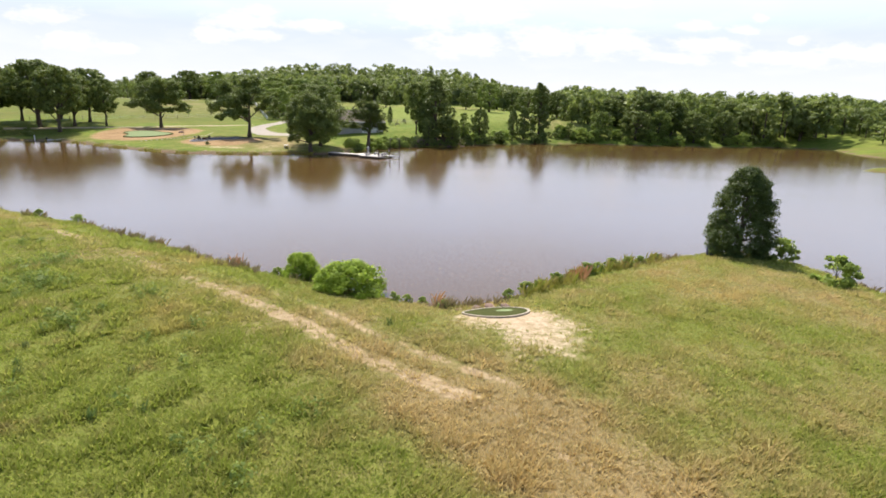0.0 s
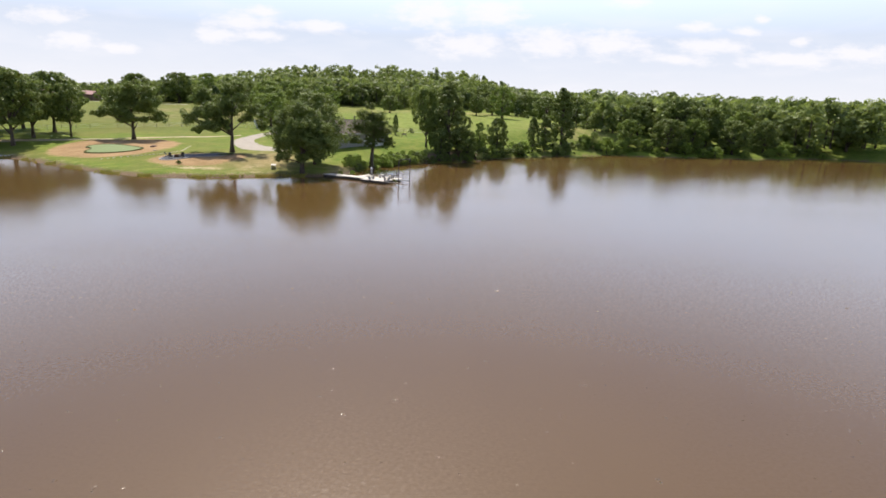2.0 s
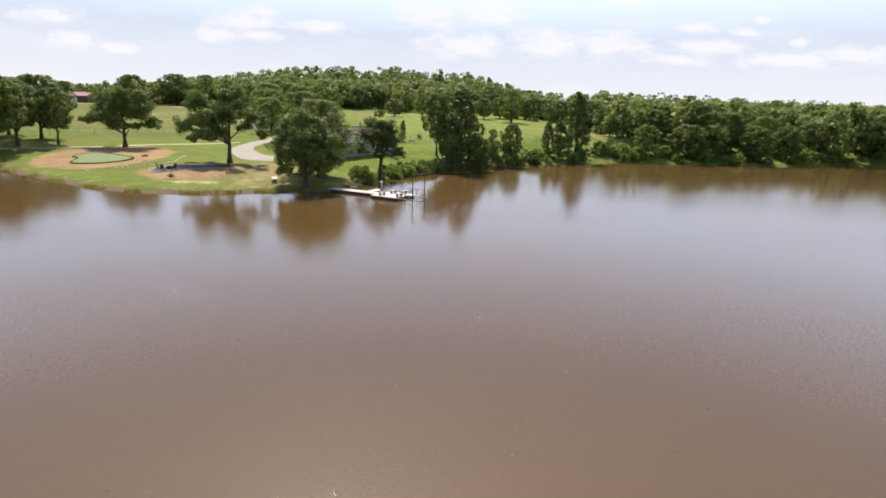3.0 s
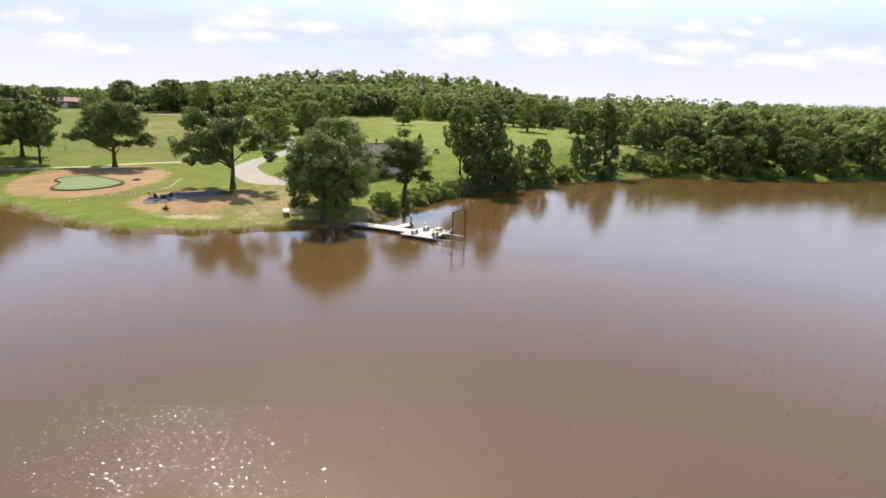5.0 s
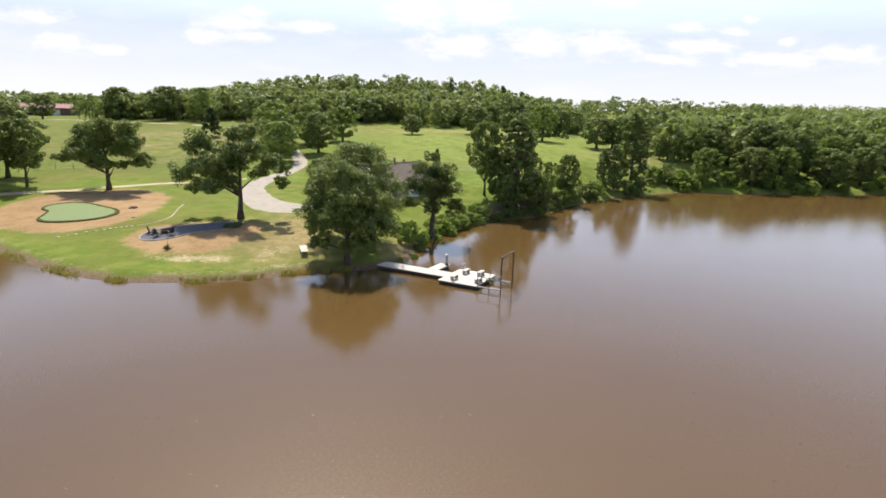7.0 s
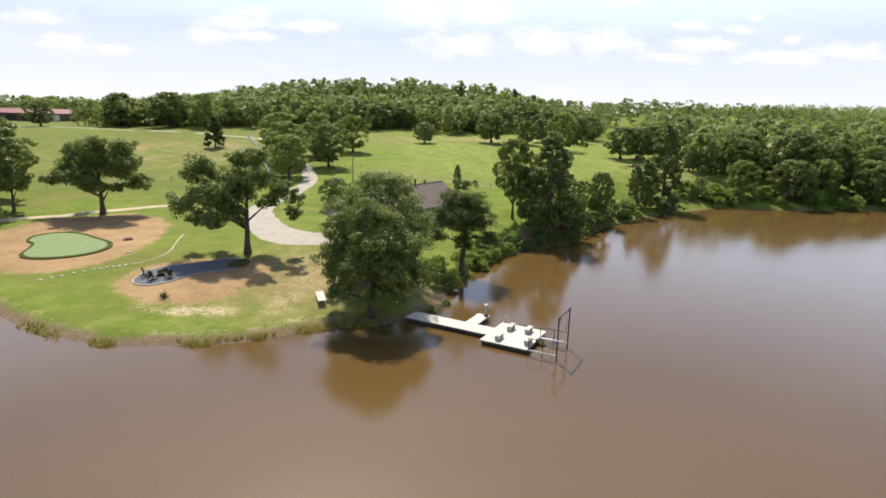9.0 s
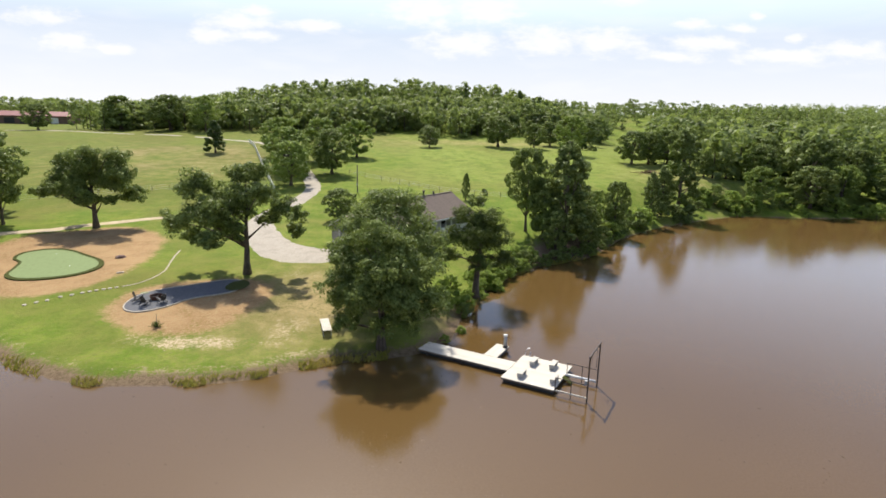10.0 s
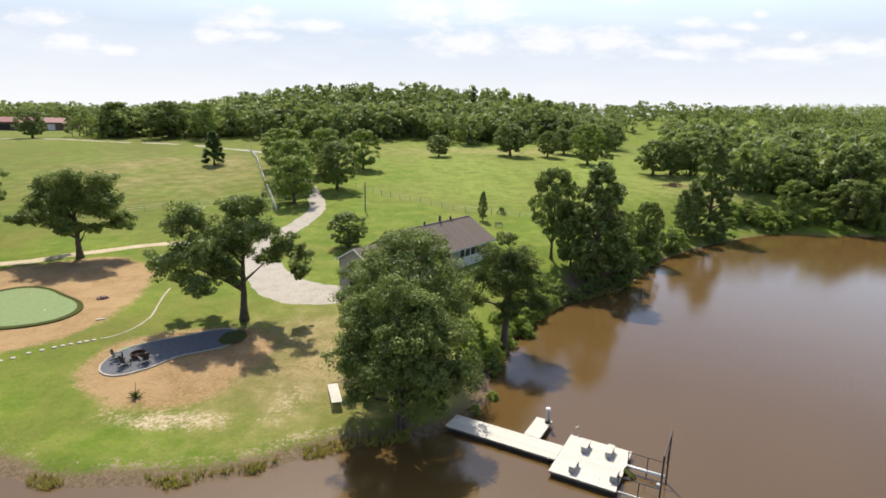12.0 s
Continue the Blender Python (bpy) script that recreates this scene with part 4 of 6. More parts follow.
# ---------------------------------------------------------------- roads
tagged(ribbon("road", [(-130, 128), (-100, 140), (-81.4, 148.2), (-77, 151.5), (-68.7, 157.5), (-60, 161), (-54, 164.5)], [2.6, 2.6, 2.2, 1.8, 1.2], DIRT, seed=2),
       "narrow sandy dirt lane crossing the lawn", "lane", kind="structure")
tagged(ribbon("road", [(-34.5, 139.5), (-40, 139.5), (-45.5, 145), (-50, 155), (-50.3, 163), (-48.2, 172), (-47.8, 183), (-52.5, 198), (-58, 212), (-64, 227), (-76, 248), (-92, 262), (-120, 274), (-160, 284), (-230, 292)],
              [6, 8, 6.0, 4.6, 4.0, 3.6, 3.3, 3.2, 3.0, 2.8, 2.6, 2.4, 2.4, 2.4], GRAVEL, seed=3), "pale gravel drive winding from the house through the pasture", "drive", kind="structure")

# ---------------------------------------------------------------- building helpers
def part(name, bm, material, parent=None, label="", smooth=False):
    """One mesh object out of a bmesh, under its thing."""
    me = bpy.data.meshes.new(name)
    bm.to_mesh(me)
    bm.free()
    me.materials.append(material)
    if smooth:
        me.shade_smooth()
    ob = new(name, me)
    if parent:
        ob.parent = parent
    return tagged(ob, label)


def box_bm(size, at=(0, 0, 0), turn=None, bevel=0.01):
    bm = bmesh.new()
    bmesh.ops.create_cube(bm, size=1)
    bmesh.ops.scale(bm, vec=size, verts=bm.verts)
    if bevel:
        bmesh.ops.bevel(bm, geom=bm.edges[:], offset=min(bevel, min(size) * 0.3), segments=1, affect="EDGES")
    if turn is not None:
        bmesh.ops.transform(bm, matrix=turn, verts=bm.verts)
    bmesh.ops.translate(bm, vec=at, verts=bm.verts)
    return bm


def tube_bm(path, radius, sides=10):
    radii = radius if hasattr(radius, "__len__") else [radius] * len(path)
    v, f = tube(path, radii, sides)
    bm = bmesh.new()
    vs = [bm.verts.new(p) for p in v]
    for face in f:
        bm.faces.new([vs[i] for i in face])
    bmesh.ops.recalc_face_normals(bm, faces=bm.faces)
    return bm


def poly_bm(points, depth):
    """A flat outline (in 3D) pushed out along depth into a solid."""
    bm = bmesh.new()
    a = [bm.verts.new(p) for p in points]
    b = [bm.verts.new(Vector(p) + Vector(depth)) for p in points]
    bm.faces.new(a)
    bm.faces.new(b[::-1])
    for i in range(len(a)):
        j = (i + 1) % len(a)
        bm.faces.new((a[j], a[i], b[i], b[j]))
    bmesh.ops.recalc_face_normals(bm, faces=bm.faces)
    return bm


def thing(name, m, label, category, group=""):
    root = new(name)
    root.matrix_basis = m
    return tagged(root, label, category, group)


# ---------------------------------------------------------------- the dock
DECK_Z = 0.42
DOCK_POSE = Matrix.Translation((-16.4, 109.0, 0)) @ Matrix.Rotation(math.atan2(-0.477, 0.879), 4, "Z")


def build_dock():
    dock = thing("floating_dock", DOCK_POSE, "pale plank floating dock with a walkway, finger and square platform", "dock")

    def section(name, u0, u1, v0, v1, along_u):
        """A deck section: dark floats, a frame and its planks."""
        part(name + "_float", box_bm((u1 - u0 - 0.25, v1 - v0 - 0.25, 0.42), ((u0 + u1) / 2, (v0 + v1) / 2, 0.06), bevel=0.04), FLOAT, dock, "black float under the deck")
        frame_ob = part(name + "_frame", box_bm((u1 - u0 - 0.03, v1 - v0 - 0.03, 0.13), ((u0 + u1) / 2, (v0 + v1) / 2, 0.33)), WEATHERED, dock, "weathered timber frame")
        width, gap = 0.19, 0.007
        a, b = (u0, u1) if along_u else (v0, v1)
        n = int(round((b - a) / (width + gap)))
        pitch = (b - a) / n
        size = (pitch - gap, v1 - v0, 0.035) if along_u else (u1 - u0, pitch - gap, 0.035)
        first = None
        for k in range(n):
            c = a + (k + 0.5) * pitch
            at = (c, (v0 + v1) / 2, DECK_Z - 0.005) if along_u else ((u0 + u1) / 2, c, DECK_Z - 0.005)
            if first is None:
                first = part("plank", box_bm(size, bevel=0.006), DECK, frame_ob)
                ob = first
            else:
                ob = new("plank", first.data)
                ob.parent = frame_ob
            ob.location = at

    section("walkway", -8.6, -0.02, 1.42, 3.36, True)
    section("finger", -3.05, -1.8, 3.4, 6.25, False)
    section("platform", 0, 4.4, 0, 5.12, True)
    for u, v in ((-0.5, 1.35), (-4.2, 1.35), (-7.6, 1.35), (-7.6, 3.43), (-4.2, 3.43)):
        part("pile", tube_bm([(u, v, -1.5), (u, v, 0.40)], 0.06), DARK_METAL, dock)
    part("ladder_rail", tube_bm([(0.10, 5.2, -0.4), (0.10, 5.2, 0.5), (0.25, 5.28, 1.0), (0.45, 5.5, 1.05)], 0.028), GALVANISED, dock, "bare metal ladder rail")
    part("ladder_rail", tube_bm([(0.55, 5.2, -0.4), (0.55, 5.2, 0.5), (0.60, 5.28, 0.8)], 0.028), GALVANISED, dock, "bare metal ladder rail")
    return dock


build_dock()


def build_bench():
    bench = thing("dock_bench", DOCK_POSE, "low pale backless bench with slatted sides on the dock platform", "bench", "benches on the dock")
    for k in (-1, 0, 1):
        part("seat_board", box_bm((0.145, 1.2, 0.04), (k * 0.155, 0, 0.45)), DECK, bench)
    for s in (-1, 1):
        part("end_panel", box_bm((0.40, 0.05, 0.42), (0, s * 0.50, 0.215)), GREY_PLASTIC, bench, "grey end panel")
    part("stretcher", box_bm((0.05, 0.95, 0.09), (0, 0, 0.2)), GREY_PLASTIC, bench)
    return bench


bench = build_bench()
bench.matrix_basis = DOCK_POSE @ pose(1.45, 3.75, DECK_Z + 0.012)
for u, v, turn in ((3.1, 3.95, 0), (1.4, 1.05, 0), (4.0, 1.4, 0)):
    copy_thing(bench, DOCK_POSE @ pose(u, v, DECK_Z + 0.012, 0, 0, turn))


def build_pedestal():
    ped = thing("power_pedestal", DOCK_POSE @ pose(-2.05, 5.85, DECK_Z + 0.012), "grey round power pedestal with a white cap on the dock finger", "pedestal")
    part("base", tube_bm([(0, 0, 0), (0, 0, 0.16), (0, 0, 0.17)], [0.22, 0.22, 0.15], 16), BLACK, ped, "black base ring", True)
    part("column", tube_bm([(0, 0, 0.15), (0, 0, 1.08)], 0.155, 16), GREY_PLASTIC, ped, "", True)
    part("cap", tube_bm([(0, 0, 1.08), (0, 0, 1.14), (0, 0, 1.22), (0, 0, 1.26)], [0.18, 0.20, 0.17, 0.06], 16), WHITE, ped, "white domed cap", True)


build_pedestal()


def build_lift():
    lift = thing("boat_lift", DOCK_POSE, "dark steel boat lift with tall posts and rails beside the dock", "boat lift")
    ends = 6.95
    for v in (0.2, 3.3):
        part("tall_post", box_bm((0.10, 0.10, 5.0), (ends, v, 1.2)), DARK_METAL, lift)
        part("upper_rail", box_bm((ends - 4.4, 0.055, 0.055), ((ends + 4.4) / 2, v, 1.42)), DARK_METAL, lift)
        part("rail_post", box_bm((0.06, 0.06, 2.4), (4.46, v, 0.25)), DARK_METAL, lift)
        part("rail_post", box_bm((0.06, 0.06, 2.4), (5.7, v, 0.25)), DARK_METAL, lift)
        part("knee_brace", tube_bm([(ends, v, 3.25), (ends, v + (0.45 if v < 1 else -0.45), 3.65)], 0.03), DARK_METAL, lift)
    part("lower_beam", box_bm((ends - 4.4, 0.09, 0.11), ((ends + 4.4) / 2, 0.2, 0.36)), DECK, lift, "pale lower beam")
    part("bumper_tube", tube_bm([(4.3, 3.3, 0.40), (6.85, 3.3, 0.40)], 0.10, 12), WHITE, lift, "white plastic bumper tube", True)
    part("top_beam", box_bm((0.10, 3.5, 0.12), (ends, 1.75, 3.72)), DARK_METAL, lift)
    part("cross_beam", box_bm((0.08, 3.1, 0.10), (ends - 0.1, 1.75, -0.25)), DARK_METAL, lift)
    part("winch_arm", box_bm((0.05, 0.55, 0.05), (ends, 2.75, 2.75)), DARK_METAL, lift)
    part("winch_rod", tube_bm([(ends, 2.5, 1.9), (ends, 2.5, 2.75)], 0.02), DARK_METAL, lift)
    part("winch_box", box_bm((0.22, 0.24, 0.30), (ends - 0.14, 0.2, 1.62)), GREY_PLASTIC, lift, "grey winch box")
    for v in (0.9, 2.4):
        part("cable", tube_bm([(ends, v, 3.7), (ends, v, 2.9)], 0.012, 5), DARK_METAL, lift)
    part("slide_mat", box_bm((0.9, 0.55, 0.04), (4.75, 2.65, 0.28), Matrix.Rotation(0.5, 4, "Y")), TURF_DARK, lift, "green ribbed loading ramp")


build_lift()


# ---------------------------------------------------------------- the lawn
def on_land(x, y, turn=0.0, up=0.0):
    return pose(x, y, land_z(x, y) + up, 0, 0, turn)


PIT_LINE = smooth_line([(-53.1, 121.3), (-52.7, 123.6), (-51, 125.1), (-48.5, 126.6), (-46, 128.2), (-44.0, 128.4), (-43.0, 126.8), (-43.4, 124.8), (-45, 123.6), (-47, 122.4), (-48.6, 120.4), (-50.6, 119.3), (-52.3, 119.8)], 5, True)
GREEN_LINE = (0, 0.0) + (1, 0.84) * (smooth_line([(-66.5, 128.2), (-63.0, 129.6), (-61.9, 132.2), (-63.2, 135.2), (-66.5, 138.0), (-69.6, 140.4), (-72.8, 141.0), (-75.4, 139.4), (-75.2, 137.0), (-73.4, 135.2), (-72.6, 132.6), (-72.0, 130.0), (-69.8, 128.2)], 5, True) - (0, 134.2)) + (0, 134.0)


def edging(name, line, material, parent, wide=0.16, high=0.08, lift=0.03):
    """A low kerb round an outline."""
    n = len(line)
    t = np.roll(line, -1, 0) - np.roll(line, 1, 0)
    t /= np.linalg.norm(t, axis=1)[:, None]
    side = np.stack([-t[:, 1], t[:, 0]], 1)
    verts = []
    for k, z in ((-0.5, -0.05), (-0.5, high), (0.5, high), (0.5, -0.05)):
        p = line + side * k * wide
        verts.append(np.c_[p, land(p) + lift + z])
    verts = np.concatenate(verts)
    faces = []
    for s in range(4):
        for i in range(n):
            j = (i + 1) % n
            faces.append((s * n + i, s * n + j, ((s + 1) % 4) * n + j, ((s + 1) % 4) * n + i))
    return mesh_object(name, verts, faces, material, parent)


pit_bed = thing("fire_pit_bed", Matrix(), "blue-grey gravel bed with a pale stone edge under the oak", "gravel bed")
patch("gravel", PIT_LINE, SLATE, 0.06, pit_bed)
tagged(edging("edging", PIT_LINE, STONE, pit_bed, 0.13, 0.075), "pale stone edging")
mound = smooth_line([(-43.3, 128.2), (-42.4, 126.9), (-42.7, 125.4), (-43.7, 124.8), (-44.6, 125.6), (-44.5, 127.4)], 5, True)
tagged(patch("turf_strip", mound, TURF_DARK, 0.14, pit_bed), "dark artificial turf end")

putting = thing("putting_green", Matrix(), "pale artificial putting green with a dark turf fringe on bare earth", "putting green")
patch("fringe", GREEN_LINE, TURF_DARK, 0.10, putting)
patch("turf", GREEN_LINE, TURF_PALE, 0.125, putting, inset=0.085)
tagged(edging("edging", GREEN_LINE, TURF_DARK, putting, 0.20, 0.10), "dark turf edge")
for x, y in ((-66, 133), (-70.5, 137.5)):
    part("hole_cup", tube_bm([(x, y, land_z(x, y) + 0.05), (x, y, land_z(x, y) + 0.14)], 0.06, 10), WHITE, putting)

tee = thing("turf_pad", Matrix(), "small oval dark turf pad with pale rim on sandy ground", "turf pad")
TEE = np.array([(2.25 + 1.30 * math.cos(a) + 0.06 * math.cos(3 * a), 22.75 + 1.02 * math.sin(a) + 0.05 * math.sin(2 * a)) for a in np.linspace(0, 2 * math.pi, 40, endpoint=False)])
patch("turf", TEE, TURF_DARK, 0.05, tee)
tagged(edging("rim", TEE, CONCRETE, tee, 0.10, 0.045, 0.02), "pale stone rim")
ring = np.array([(2.62 + 0.36 * math.cos(a), 22.95 + 0.26 * math.sin(a)) for a in np.linspace(0, 2 * math.pi, 24, endpoint=False)])
tagged(patch("pale_circle", ring, TURF_PALE, 0.06, tee), "pale green worn circle")
for x, y, s in ((1.5, 23.95, 0.2), (2.1, 24.15, 0.24), (2.8, 24.1, 0.2), (0.75, 23.5, 0.15)):
    rng = np.random.default_rng(int(x * 100))
    bm = bmesh.new()
    bmesh.ops.create_icosphere(bm, subdivisions=2, radius=s)
    for v in bm.verts:
        v.co = Vector((v.co.x * 1.3, v.co.y, v.co.z * 0.5)) * (1 + 0.25 * noise.noise(v.co * 4 + Vector((x, y, 0))))
    rock = part("rock", bm, RED_STONE, None, "", False)
    rock.matrix_basis = on_land(x, y, 40 * x, 0.02)
    tagged(rock, "rough pale rock at the edge of the turf pad", "rock", "rocks by the turf pad")


def build_chair():
    chair = thing("adirondack_chair", Matrix(), "black slatted adirondack chair on gravel facing the fire ring", "chair", "chairs round the fire ring")
    for k in range(5):
        part("back_slat", box_bm((0.10, 0.022, 0.80 - 0.05 * abs(k - 2)), ((k - 2) * 0.112, -0.30, 0.62), Matrix.Rotation(radians(18), 4, "X")), BLACK, chair)
        part("seat_slat", box_bm((0.56, 0.09, 0.022), (0, -0.12 + k * 0.105, 0.27 + k * 0.022)), BLACK, chair)
    for s in (-1, 1):
        part("arm", box_bm((0.14, 0.72, 0.025), (s * 0.36, 0.08, 0.54)), BLACK, chair)
        part("front_leg", box_bm((0.04, 0.10, 0.54), (s * 0.33, 0.34, 0.27)), BLACK, chair)
        part("back_leg", box_bm((0.04, 0.95, 0.10), (s * 0.30, -0.05, 0.20), Matrix.Rotation(radians(14), 4, "X")), BLACK, chair)
    return chair


mat_line = np.array([(-52.5 + 0.42 * math.cos(a), 124.0 + 0.30 * math.sin(a)) for a in np.linspace(0, 2 * math.pi, 20, endpoint=False)])
mat = thing("turf_mat", Matrix(), "small round pale green turf mat on the gravel", "mat")
patch("turf", mat_line, TURF_PALE, 0.075, mat)

chair = build_chair()
PIT = (-50.5, 122.5)
for k, (x, y) in enumerate(((-50.9, 120.95), (-49.35, 121.35), (-52.1, 121.9))):
    m = on_land(x, y, math.degrees(math.atan2(-(PIT[0] - x), PIT[1] - y)) + (0, 8, -10)[k], 0.07)
    if k:
        copy_thing(chair, m)
    else:
        chair.matrix_basis = m


def build_fire_ring():
    ring = thing("fire_ring", on_land(*PIT, 0, 0.06), "round rusted iron fire ring on the gravel bed", "fire pit")
    n = 24
    verts = []
    for r, z in ((0.62, -0.03), (0.66, 0.36), (0.60, 0.36), (0.57, 0.05)):
        verts += [(r * math.cos(2 * math.pi * k / n), r * math.sin(2 * math.pi * k / n), z) for k in range(n)]
    faces = [(s * n + k, s * n + (k + 1) % n, (s + 1) * n + (k + 1) % n, (s + 1) * n + k) for s in range(3) for k in range(n)]
    mesh_object("rim", verts, faces, RUST, ring)
    bm = bmesh.new()
    bmesh.ops.create_cone(bm, cap_ends=True, segments=20, radius1=0.58, radius2=0.25, depth=0.12)
    bmesh.ops.translate(bm, vec=(0, 0, 0.09), verts=bm.verts)
    part("ashes", bm, CHARCOAL, ring, "grey ash and char")
    for a in (10, 80, 150):
        part("log", tube_bm([Vector((0.42 * math.cos(radians(a)), 0.42 * math.sin(radians(a)), 0.17)), Vector((-0.42 * math.cos(radians(a)), -0.42 * math.sin(radians(a)), 0.20))], 0.06, 8), CHARCOAL, ring)


build_fire_ring()


def build_yucca(x, y):
    yucca = thing("yucca_plant", on_land(x, y), "spiky dark yucca growing on the bare clay slope", "plant")
    rng = np.random.default_rng(5)
    bm = bmesh.new()
    for k in range(46):
        a, tilt = rng.uniform(0, 6.28), rng.uniform(0.15, 1.2)
        d = Vector((math.cos(a) * math.sin(tilt), math.sin(a) * math.sin(tilt), math.cos(tilt)))
        s = Vector((-math.sin(a), math.cos(a), 0)) * 0.035
        l = rng.uniform(0.55, 0.95)
        vs = [bm.verts.new(p) for p in (-s, s, d * l * 0.6 + s * 0.7, d * l - Vector((0, 0, 0.1)), d * l * 0.6 - s * 0.7)]
        bm.faces.new(vs)
    part("leaves", bm, CEDAR_LEAF, yucca)
    part("stalk", tube_bm([(0, 0, -0.1), (0.05, 0, 0.9), (0.08, 0.05, 1.35)], [0.05, 0.03, 0.015], 6), WEATHERED, yucca, "dry pale stalk")


build_yucca(-47.5, 116.2)

STEPS = [(-59.5, 124.7), (-58.9, 125.0), (-58.3, 125.25), (-57.65, 125.5), (-57.1, 125.7), (-56.5, 125.9), (-60.3, 124.2), (-61.2, 123.7), (-62.0, 122.8), (-62.8, 122.3), (-63.6, 121.7)]
first_step = None
for k, (x, y) in enumerate(STEPS):
    m = on_land(x, y, 25 + 31 * k, 0.03)
    if first_step is None:
        bm = bmesh.new()
        bmesh.ops.create_cone(bm, cap_ends=True, segments=9, radius1=0.23, radius2=0.20, depth=0.09)
        first_step = tagged(part("stepping_stone", bm, STONE), "pale flat stepping stone set in the lawn", "stepping stone", "stepping stones across the lawn")
        first_step.matrix_basis = m
    else:
        copy_thing(first_step, m)
tagged(ribbon("path", [(-56.0, 126.1), (-54.8, 126.8), (-53.9, 128.6), (-53.9, 131.5), (-54.8, 134.8), (-55.6, 138), (-56.0, 140.4)], [0.2, 0.2], CONCRETE, 0.045, 0.05, 4),
       "narrow pale stone path curving over the lawn", "path", kind="structure")


def build_lawn_bench():
    m = Matrix.Translation((-32.1, 117.2, land_z(-32.1, 117.2))) @ Matrix.Rotation(math.atan2(-3.75, 1.15) - math.pi / 2, 4, "Z")
    table = thing("picnic_bench", m, "long pale grey slatted bench on the lawn under the oak", "bench")
    for k in range(5):
        part("top_slat", box_bm((0.15, 3.2, 0.045), ((k - 2) * 0.165, 0, 0.52)), DECK, table)
    for s in (-1, 0, 1):
        part("cross_bar", box_bm((0.80, 0.06, 0.05), (0, s * 1.4, 0.47)), GALVANISED, table)
        for q in (-1, 1):
            part("leg", box_bm((0.05, 0.05, 0.62), (q * 0.36, s * 1.4, 0.16)), GALVANISED, table)


build_lawn_bench()
chip = thing("edging_stone", on_land(-58.5, 130.4, 30), "single pale stone slab lying on the sandy bed", "stone")
part("slab", box_bm((0.75, 0.28, 0.12), (0, 0, 0.05), bevel=0.03), STONE, chip)
heap = thing("offcut_heap", on_land(-61.6, 136.2, 10, 0.02), "dark reddish heap of turf offcuts beside the putting green", "offcuts")
bm = bmesh.new()
bmesh.ops.create_icosphere(bm, subdivisions=3, radius=0.62)
for v in bm.verts:
    v.co = Vector((v.co.x, v.co.y * 0.7, max(-0.05, v.co.z * 0.55))) * (1 + 0.35 * noise.noise(v.co * 3.1))
part("heap", bm, BARN_WALL, heap)


